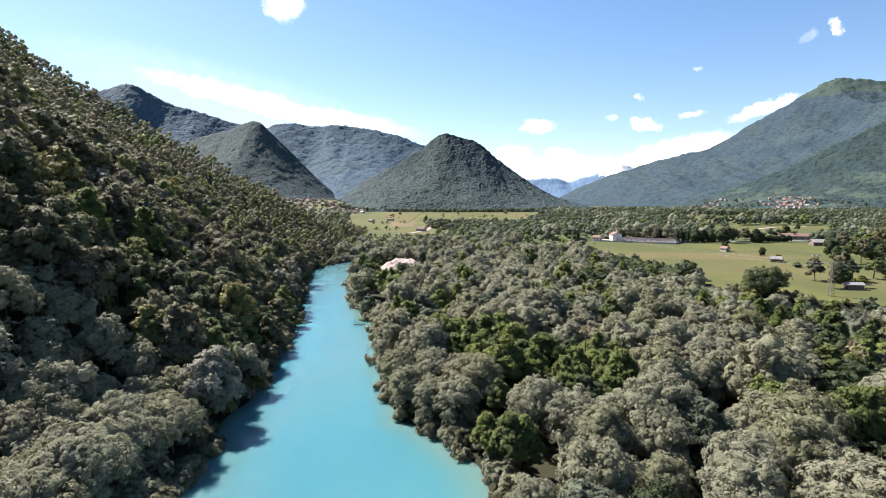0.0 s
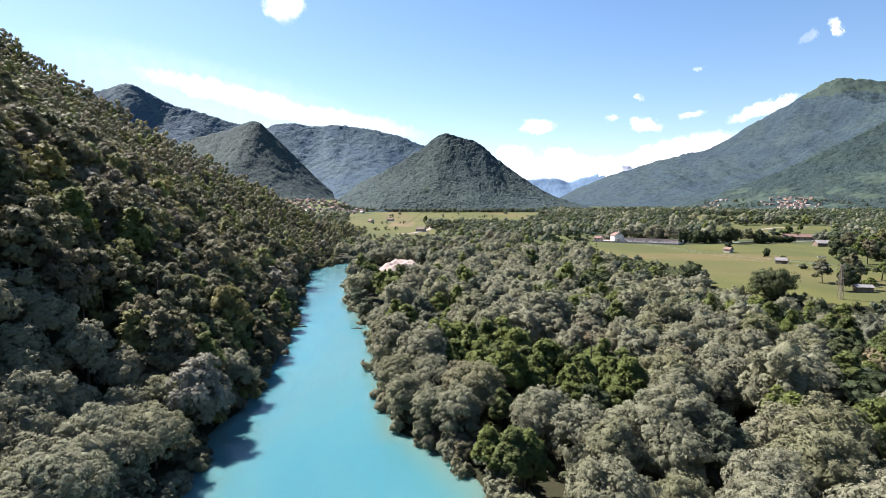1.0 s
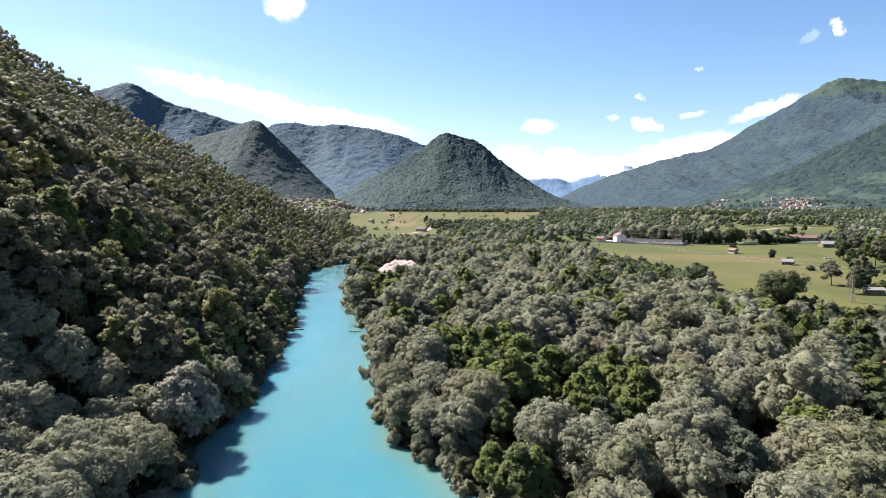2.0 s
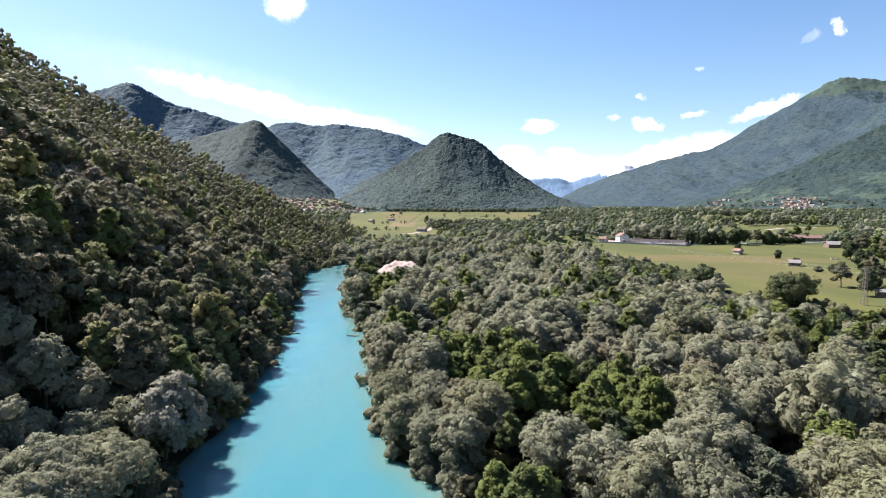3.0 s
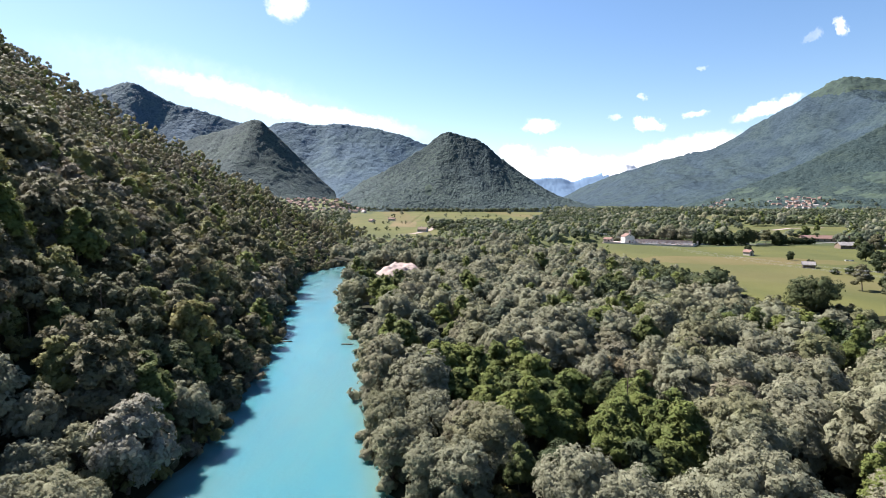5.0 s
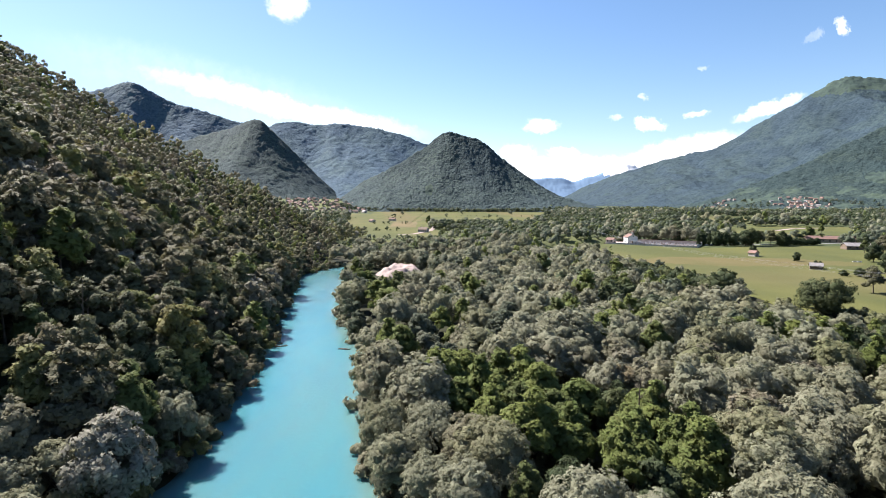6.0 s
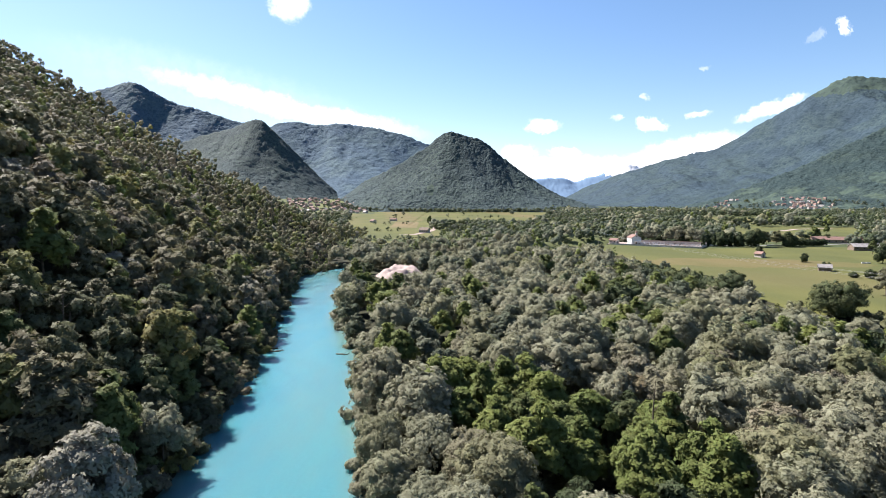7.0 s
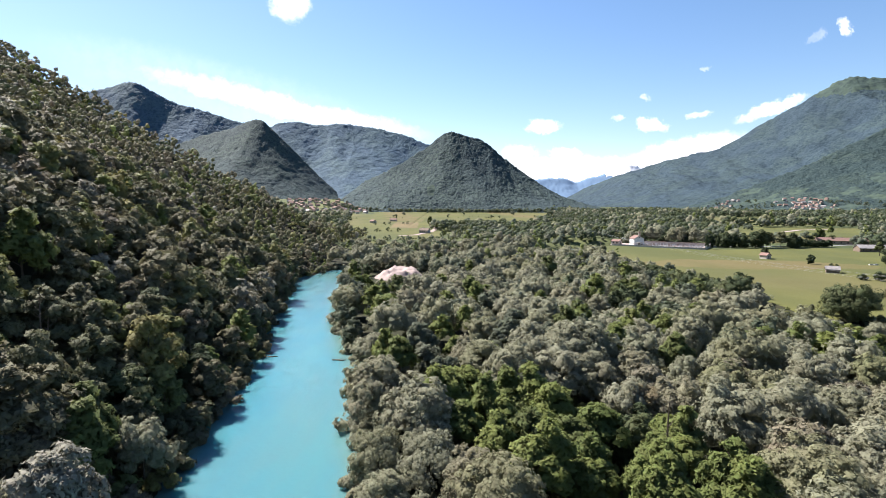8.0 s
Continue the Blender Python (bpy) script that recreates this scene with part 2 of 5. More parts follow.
# cone and side hill: canopy colours carry a painted blue haze
HAZE_WOOD_NEAR = canopy_material("haze_tinted_hill_canopy", (0.021, 0.035, 0.040), (0.046, 0.068, 0.070), (0.060, 0.084, 0.074), 0.15, 2.5)
PASTURE = canopy_material("mountain_pasture", (0.028, 0.044, 0.042), (0.045, 0.068, 0.056), (0.054, 0.077, 0.055), 0.06, 1.5)
# green of the eastern forest shifted to blue to imitate haze
HAZE_WOOD_FAR = canopy_material("haze_tinted_mountain_forest", (0.018, 0.034, 0.046), (0.034, 0.055, 0.073), (0.043, 0.066, 0.070), 0.09, 3.0)
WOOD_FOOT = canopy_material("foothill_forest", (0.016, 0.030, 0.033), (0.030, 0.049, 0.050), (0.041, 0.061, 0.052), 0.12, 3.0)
# ridge forest lightened and blued: aerial haze put into the base colours
HAZE_WOOD_WEST = canopy_material("haze_tinted_ridge_forest", (0.034, 0.062, 0.090), (0.060, 0.098, 0.137), (0.074, 0.114, 0.128), 0.10, 2.5)
# the blue here is the haze before the farthest range, painted as its colour
HAZE_BLUE = canopy_material("haze_blue_range", (0.100, 0.160, 0.245), (0.108, 0.172, 0.262), (0.114, 0.182, 0.270), 0.03, 0.5)
SNOW = simple("old_snow", (0.5363, 0.5536, 0.5882), (0.7352, 0.7439, 0.7612), 0.02, 0.7, 0.5)


# ---------------------------------------------------------------- the lie of the land
def smooth(v):
    v = np.clip(v, 0, 1)
    return v * v * (3 - 2 * v)


def lattice(ix, iy, seed):
    h = np.sin(ix * 127.1 + iy * 311.7 + seed * 74.7) * 43758.5453
    return h - np.floor(h)


def value_noise(x, y, seed=0):
    ix, iy = np.floor(x), np.floor(y)
    fx, fy = smooth(x - ix), smooth(y - iy)
    a, b = lattice(ix, iy, seed), lattice(ix + 1, iy, seed)
    c, d = lattice(ix, iy + 1, seed), lattice(ix + 1, iy + 1, seed)
    return (a + (b - a) * fx) * (1 - fy) + (c + (d - c) * fx) * fy


def fbm(x, y, seed=0, octaves=4):
    total, amp = 0, 0.5
    for k in range(octaves):
        total = total + amp * (value_noise(x * 2 ** k, y * 2 ** k, seed + k) - 0.5)
        amp *= 0.5
    return total


# the river's middle line and half width, downstream to upstream
RIVER = [(4, -160, 26), (-6, -60, 26), (-12, 20, 26), (-15.5, 60, 25), (-16, 77, 23), (-20, 88, 21), (-24.5, 99, 17.5), (-27.5, 120, 15.5), (-30.8, 141, 14.5),
         (-34, 164, 14.8), (-37, 184, 14.0), (-47, 222, 11.6), (-58, 274, 12), (-66.5, 325, 13), (-69, 352, 14), (-64, 377, 13), (-45, 396, 11),
         (0, 412, 11), (55, 426, 12), (85, 445, 13), (92, 500, 13), (125, 548, 13), (230, 575, 14), (420, 610, 15), (800, 720, 16), (1500, 800, 16)]


def river_offset(x, y):
    """Metres from the water's edge: minus in the water."""
    best = np.full(np.shape(x), 1e9)
    for (ax, ay, aw), (bx, by, bw) in zip(RIVER, RIVER[1:]):
        dx, dy = bx - ax, by - ay
        f = np.clip(((x - ax) * dx + (y - ay) * dy) / (dx * dx + dy * dy), 0, 1)
        d = np.hypot(x - ax - f * dx, y - ay - f * dy) - (aw + f * (bw - aw))
        best = np.minimum(best, d)
    # the cove behind the spit
    cove = np.hypot((x + 22.5) / 5.5, (y - 182) / 8.5) - 1
    return np.minimum(best, cove * 5.5) + 3.2 * fbm(x / 11, y / 11, 29, 2)


def hill_foot(y):
    return np.interp(y, (-200, 77, 92, 112, 141, 182, 221, 274, 335, 374, 445), (-62, -61, -56, -48, -49, -54, -62, -73, -84, -88, -80))


def hill_height(x, y):
    steep = np.interp(y, (60, 130, 200, 300, 445), (0.88, 0.86, 0.74, 0.64, 0.60))
    up = np.maximum(hill_foot(y) - x, 0)
    up = up - 6 * (1 - np.exp(-up / 6)) * 0.5
    wave = 1 + 0.16 * fbm(x / 60, y / 60, 3, 3)
    nose = 1 - smooth((y - 452) / 165)
    return np.minimum(steep * up * wave, 330 + 0.12 * up) * nose


def terrace_edge(y):
    return np.interp(y, (60, 100, 150, 190, 206, 222, 240, 300, 480, 560, 900), (330, 262, 205, 158, 136, 120, 115, 116, 106, 60, -60))


def height(x, y):
    d = river_offset(x, y)
    bank = 1.6 * smooth((d + 0.5) / 5) + 0.6 * fbm(x / 14, y / 14, 7, 3)
    bed = -2.2 * smooth(-d / 6) - 0.35
    step = 4.6 * smooth((x - terrace_edge(y)) / 9 + 0.5) * smooth((d - 4) / 14)
    west = 4.6 * smooth((y - 430) / 60) * smooth((d - 4) / 14) * (x < terrace_edge(y))
    up_valley = 11 * smooth((y - 900) / 1500) * smooth((d - 6) / 60)
    up_valley = up_valley + 34 * smooth((y - 1450) / 500) * smooth((-x - 200) / 150)
    low = np.where(d < 0, bed, bank + np.maximum(step, west) + up_valley)
    return low + np.where(d > 0, hill_height(x, y), 0)


def in_meadow(x, y):
    """True on the open fields."""
    wob = 14 * fbm(x / 45, y / 45, 11, 3)
    e = terrace_edge(y)
    near = (x + wob * 0.5 > e + 4) & (y > 150) & (y < np.interp(x, (120, 145, 200, 300), (527, 512, 476, 496))) & (x < 250 + 0.2 * y + wob)
    strip = (x > 300) & (x < 420) & (y > 380) & (y < 470) & (np.sin(x / 19) > 0.2)
    mid = (y > 575) & (y < 1680) & (x + wob > np.interp(y, (575, 700, 1000, 1700), (-95, -130, -170, -300))) & (x + wob < np.interp(y, (600, 800, 860, 1000, 1700), (-5, -15, 130, 150, 330))) & ~((np.abs(y - 850 - 0.1 * x) < 26) & (x > -30))
    glade = (np.abs(x + 75) < 26) & (np.abs(y - 530) < 22)
    far = (y > 548) & (y < 850) & (x + wob > 0.49 * y) & (x < 0.70 * y + wob * 2)
    far = far | (y > 930 + wob) & (y < 1330) & (x + wob * 3 > 0.43 * y) & (x < 0.68 * y + wob * 3)
    return near | strip | mid | glade | far


def grid_mesh(name, xs, ys, z_of, material_of=None, materials=()):
    X, Y = np.meshgrid(xs, ys)
    Z = z_of(X, Y)
    nx, ny = len(xs), len(ys)
    co = np.stack([X, Y, Z], -1).reshape(-1, 3)
    i = (np.arange(ny - 1)[:, None] * nx + np.arange(nx - 1)[None]).reshape(-1)
    quads = np.stack([i, i + 1, i + 1 + nx, i + nx], -1)
    me = fast_mesh(name, co, quads)
    for m in materials:
        me.materials.append(m)
    if material_of is not None:
        mid = co[quads].mean(1)
        me.polygons.foreach_set("material_index", material_of(mid[:, 0], mid[:, 1]).astype(np.int32))
    me.polygons.foreach_set("use_smooth", np.ones(len(quads), bool))
    return me


def fast_mesh(name, co, faces, tint=None, attribute="tint", soft=False, bent=None):
    """A mesh out of arrays: corners and faces that all have the same count of corners."""
    me = bpy.data.meshes.new(name)
    k = faces.shape[1]
    me.vertices.add(len(co))
    me.vertices.foreach_set("co", np.ascontiguousarray(co, np.float32).ravel())
    me.loops.add(faces.size)
    me.loops.foreach_set("vertex_index", np.ascontiguousarray(faces, np.int32).ravel())
    me.polygons.add(len(faces))
    me.polygons.foreach_set("loop_start", np.arange(0, faces.size, k, dtype=np.int32))
    if tint is not None:
        a = me.attributes.new(attribute, "FLOAT", "POINT")
        a.data.foreach_set("value", np.ascontiguousarray(tint, np.float32))
    if soft:
        me.polygons.foreach_set("use_smooth", np.ones(len(faces), bool))
    me.update(calc_edges=True)
    if bent is not None:
        a = me.attributes.new("custom_normal", "FLOAT_VECTOR", "POINT")
        a.data.foreach_set("vector", np.ascontiguousarray(bent, np.float32).ravel())
    return me


def steps(*runs):
    """Places along an axis: (from, to, step) runs."""
    out = []
    for a, b, s in runs:
        out += list(np.linspace(a, b, max(1, round((b - a) / s)), endpoint=False))
    return np.array(out + [runs[-1][1]])


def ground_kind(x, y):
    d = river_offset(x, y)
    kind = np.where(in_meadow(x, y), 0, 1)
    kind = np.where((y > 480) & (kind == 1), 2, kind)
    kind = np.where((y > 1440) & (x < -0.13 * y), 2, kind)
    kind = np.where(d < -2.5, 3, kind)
    kind = np.where((kind == 0) & (np.abs(x + 66 + 0.05 * (y - 900)) < 20) & (np.abs(y - 910) < 110), 4, kind)
    kind = np.where((kind == 0) & (y > 1050) & (np.sin(x / 47 + 0.4 * np.floor(y / 130)) > 0.8), 5, kind)
    swath = np.hypot((x - 180) / 62, (y - 374 + 0.12 * (x - 180)) / 24) + 0.8 * fbm(x / 30, y / 30, 83, 3)
    kind = np.where((kind == 0) & (swath < 1) & (y < 480), 5, kind)
    return kind


xs = steps((-4600, -700, 130), (-700, -200, 22), (-200, -110, 6), (-110, 20, 2.4), (20, 330, 4), (330, 800, 16), (800, 4600, 130))
ys = steps((-600, -40, 35), (-40, 60, 8), (60, 430, 2.8), (430, 720, 7), (720, 1800, 22), (1800, 4900, 110))
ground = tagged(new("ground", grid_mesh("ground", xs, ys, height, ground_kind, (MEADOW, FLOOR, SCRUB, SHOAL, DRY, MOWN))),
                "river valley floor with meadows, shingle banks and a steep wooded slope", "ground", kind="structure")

# water: one sheet between the banks
line = np.array([(a, b, w) for a, b, w in RIVER])
dist = np.concatenate([[0], np.cumsum(np.hypot(*np.diff(line[:, :2], axis=0).T))])
run = np.arange(0, dist[-1], 5.0)
mid = np.stack([np.interp(run, dist, line[:, k]) for k in range(3)], -1)
way2 = np.gradient(mid[:, :2], axis=0)
side = np.stack([way2[:, 1], -way2[:, 0]], -1) / np.hypot(way2[:, 0], way2[:, 1])[:, None]
across = np.linspace(-1, 1, 15)
co = np.concatenate([np.concatenate([mid[:, :2] + side * (a * (mid[:, 2:] + 2.5)) + (side * 9 * smooth(1 - np.abs(mid[:, 1:2] - 182) / 20) if a == 1 else 0), np.zeros((len(mid), 1))], -1)[:, None] for a in across], 1)
nr = len(run)
i = (np.arange(nr - 1)[:, None] * 15 + np.arange(14)[None]).reshape(-1)
co = co.reshape(-1, 3)
off = river_offset(co[:, 0], co[:, 1])
right_side = np.tile(across, nr) > 0
shallow = np.clip(1 + off / np.where(right_side, 10.0, 5.0), 0, 1.2)
river = tagged(new("river", fast_mesh("river", co, np.stack([i, i + 1, i + 16, i + 15], -1), shallow, "shallow")), "calm milky turquoise river winding between wooded banks", "river", kind="structure")
river.data.materials.append(WATER)


# ---------------------------------------------------------------- mountains
def worley(x, y, seed):
    """Distance to the nearest of scattered crowns, 0 to about 1."""
    ix, iy = np.floor(x), np.floor(y)
    best = np.full(x.shape, 9.0)
    for ox in (-1, 0, 1):
        for oy in (-1, 0, 1):
            px = ix + ox + lattice(ix + ox, iy + oy, seed)
            py = iy + oy + lattice(ix + ox, iy + oy, seed + 5)
            best = np.minimum(best, np.hypot(px - x, py - y))
    return best


def mountain(name, label, crest, foot_front, foot_back, mat, xs, depth_steps, crown=9.0, rough=0.12, seed=0, gullies=90.0, clearings=None, second=None):
    """A wooded mountain under a crest line of (x, y, z): its flanks run down to the valley before and behind it."""
    crest = np.array(crest, float)
    ridge_y, ridge_z = np.interp(xs, crest[:, 0], crest[:, 1]), np.interp(xs, crest[:, 0], crest[:, 2])
    ker = np.hanning(9) / np.hanning(9).sum()
    ridge_z = np.convolve(np.pad(ridge_z, 4, "edge"), ker, "valid")
    fs = np.concatenate([np.linspace(-1, 0, depth_steps), np.linspace(0, 1, depth_steps // 3)[1:]])
    X = np.repeat(xs[None], len(fs), 0)
    F = np.repeat(fs[:, None], len(xs), 1)
    reach = np.where(F < 0, foot_front, foot_back)
    reach = reach * (1 + 0.5 * fbm(X / 420, 0 * X, seed + 3, 3))
    Y = ridge_y[None] + F * reach
    X = X + fbm(X / 300, Y / 300, seed, 2) * 60 * (F < 0) * np.abs(F)
    a = np.abs(F)
    body = (1 - a) ** 1.12 * (1 - 0.10 * np.sin(a * math.pi))
    fold = fbm(X / gullies + 0.5 * F, Y / (gullies * 2.6), seed + 1, 4)
    Z = ridge_z[None] * body * (1 + rough * 4 * fold * np.sin(np.clip(a * 1.15 + 0.03, 0, 1) * math.pi))
    spurs = 1 - 2.6 * np.abs(fbm(X / (gullies * 1.1) + 0.6 * F, Y / (gullies * 3.4), seed + 4, 4))
    Z = Z * (1 + 1.2 * rough * (spurs - 0.6) * np.sin(np.clip(a * 1.1, 0, 1) * math.pi))
    domes = 1 - np.clip(worley(X / crown, Y / crown, seed + 2) * 1.25, 0, 1) ** 2
    Z = Z + domes * crown * (0.12 + 0.7 * value_noise(X / crown / 1.9, Y / crown / 1.9, seed + 6)) + fbm(X / 30, Y / 30, seed + 9, 4) * 5
    Z = np.maximum(Z, -3 + 0 * Z) - 4 * (a > 0.995)
    nx, ny = len(xs), len(fs)
    i = (np.arange(ny - 1)[:, None] * nx + np.arange(nx - 1)[None]).reshape(-1)
    me = fast_mesh(name, np.stack([X, Y, Z], -1).reshape(-1, 3), np.stack([i, i + 1, i + 1 + nx, i + nx], -1))
    me.polygons.foreach_set("use_smooth", np.ones(len(i), bool))
    me.materials.append(mat)
    if clearings is not None:
        me.materials.append(second or PASTURE)
        c = me_centres(me, len(i))
        me.polygons.foreach_set("material_index", clearings(c[:, 0], c[:, 1], c[:, 2]).astype(np.int32))
    SLOPES[name] = (X, Y, Z)
    return tagged(new(name, me), label, "mountain", kind="structure")


SLOPES = {}


def me_centres(me, count):
    c = np.empty(count * 3)
    me.polygons.foreach_get("center", c)
    return c.reshape(-1, 3)


def slope_height(name, x, y):
    """Height of a mountain's flank at a place."""
    X, Y, Z = SLOPES[name]
    k = np.argmin((X - x) ** 2 + (Y - y) ** 2)
    return float(Z.ravel()[k])


def east_clearings(x, y, z):
    low = (z < 100) & (z > 20) & (fbm(x / 110, y / 80, 77, 4) > 0.14) & (x / y > 0.42)
    high = (np.hypot((x / y - 0.765) / 0.028, (z / y - 0.062) / 0.010) < 1 + 0.8 * fbm(x / 50, y / 50, 78)) | (np.hypot((x / y - 0.76) / 0.035, (z / y - 0.033) / 0.004) < 1 + fbm(x / 50, y / 50, 79))
    summit = (z > 675 + 160 * fbm(x / 130, y / 130, 81, 4)) & (y > 3000)
    return low | high | summit


def cone_clearings(x, y, z):
    return np.hypot((x + 52) / 12, (z - 78) / 20) < 1 + fbm(x / 20, y / 20, 80)


def crest_at(dist_y, points):
    """Crest from (across, up) slopes as seen from the first eye, at that distance ahead."""
    return [(a * d, d, EYE + b * d) for a, b, d in ((p[0], p[1], p[2] if len(p) > 2 else dist_y) for p in points)]


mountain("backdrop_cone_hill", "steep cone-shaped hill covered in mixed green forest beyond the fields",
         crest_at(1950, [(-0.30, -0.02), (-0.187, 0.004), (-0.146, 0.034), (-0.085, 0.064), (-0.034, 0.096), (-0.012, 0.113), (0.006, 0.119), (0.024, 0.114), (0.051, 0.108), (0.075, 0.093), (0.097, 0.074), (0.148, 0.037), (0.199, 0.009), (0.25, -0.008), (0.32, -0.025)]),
         330, 500, HAZE_WOOD_NEAR, np.arange(-600, 640, 3.3), 108, 7.5, 0.11, 21, 150, cone_clearings)
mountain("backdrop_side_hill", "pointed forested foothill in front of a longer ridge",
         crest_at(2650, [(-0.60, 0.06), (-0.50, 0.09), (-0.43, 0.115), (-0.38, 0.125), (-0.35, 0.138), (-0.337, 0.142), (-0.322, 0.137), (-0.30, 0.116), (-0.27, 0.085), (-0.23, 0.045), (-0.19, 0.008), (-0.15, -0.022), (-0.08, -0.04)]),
         620, 500, HAZE_WOOD_NEAR, np.arange(-1600, -240, 6.0), 96, 10.0, 0.06, 31, 170)
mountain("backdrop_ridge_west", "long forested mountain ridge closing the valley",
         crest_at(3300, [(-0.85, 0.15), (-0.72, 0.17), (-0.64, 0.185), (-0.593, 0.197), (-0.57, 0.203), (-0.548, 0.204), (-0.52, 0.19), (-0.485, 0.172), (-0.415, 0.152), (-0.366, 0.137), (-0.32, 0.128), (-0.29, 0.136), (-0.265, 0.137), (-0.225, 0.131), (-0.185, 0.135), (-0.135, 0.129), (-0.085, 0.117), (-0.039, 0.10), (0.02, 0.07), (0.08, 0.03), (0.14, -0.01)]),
         760, 900, HAZE_WOOD_WEST, np.arange(-2800, 460, 10.0), 110, 15.0, 0.07, 41, 260)
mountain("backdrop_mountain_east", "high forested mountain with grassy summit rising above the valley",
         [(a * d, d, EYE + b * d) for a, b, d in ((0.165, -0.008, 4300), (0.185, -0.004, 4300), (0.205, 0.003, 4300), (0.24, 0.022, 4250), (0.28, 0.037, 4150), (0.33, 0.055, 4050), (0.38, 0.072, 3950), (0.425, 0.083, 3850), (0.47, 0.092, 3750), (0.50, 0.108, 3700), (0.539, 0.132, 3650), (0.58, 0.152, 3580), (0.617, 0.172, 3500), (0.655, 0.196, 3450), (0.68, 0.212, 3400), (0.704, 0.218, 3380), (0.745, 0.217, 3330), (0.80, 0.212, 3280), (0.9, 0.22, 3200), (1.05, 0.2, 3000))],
         1900, 700, HAZE_WOOD_FAR, np.arange(720, 3150, 10.0), 170, 18.0, 0.27, 51, 300, east_clearings)
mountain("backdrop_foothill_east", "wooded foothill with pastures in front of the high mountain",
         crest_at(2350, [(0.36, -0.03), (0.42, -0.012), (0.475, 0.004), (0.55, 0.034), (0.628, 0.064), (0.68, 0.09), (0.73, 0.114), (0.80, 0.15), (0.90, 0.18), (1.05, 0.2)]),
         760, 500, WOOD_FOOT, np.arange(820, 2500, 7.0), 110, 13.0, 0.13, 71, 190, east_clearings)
mountain("backdrop_far_range", "distant range coloured pale blue for haze, with a snowy summit",
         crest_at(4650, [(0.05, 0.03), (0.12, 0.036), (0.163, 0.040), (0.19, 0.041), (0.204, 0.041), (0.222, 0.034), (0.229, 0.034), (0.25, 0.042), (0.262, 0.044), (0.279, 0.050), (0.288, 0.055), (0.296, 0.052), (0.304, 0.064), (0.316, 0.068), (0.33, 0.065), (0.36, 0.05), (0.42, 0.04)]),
         500, 200, HAZE_BLUE, np.arange(200, 2000, 9.0), 24, 14.0, 0.05, 61, 200, lambda x, y, z: (z > 245 + 40 * fbm(x / 40, y / 40, 5)) & (x > 1290), SNOW)


# ---------------------------------------------------------------- trees
rng = np.random.default_rng(7)


def ico():
    p = (1 + 5 ** 0.5) / 2
    v = np.array([(-1, p, 0), (1, p, 0), (-1, -p, 0), (1, -p, 0), (0, -1, p), (0, 1, p), (0, -1, -p), (0, 1, -p), (p, 0, -1), (p, 0, 1), (-p, 0, -1), (-p, 0, 1)], float)
    f = np.array([(0, 11, 5), (0, 5, 1), (0, 1, 7), (0, 7, 10), (0, 10, 11), (1, 5, 9), (5, 11, 4), (11, 10, 2), (10, 7, 6), (7, 1, 8), (3, 9, 4), (3, 4, 2), (3, 2, 6), (3, 6, 8), (3, 8, 9), (4, 9, 5), (2, 4, 11), (6, 2, 10), (8, 6, 7), (9, 8, 1)])
    return v / np.linalg.norm(v[0]), f


ICO_V, ICO_F = ico()


def unit(v):
    return v / np.maximum(np.linalg.norm(v, axis=-1, keepdims=True), 1e-9)


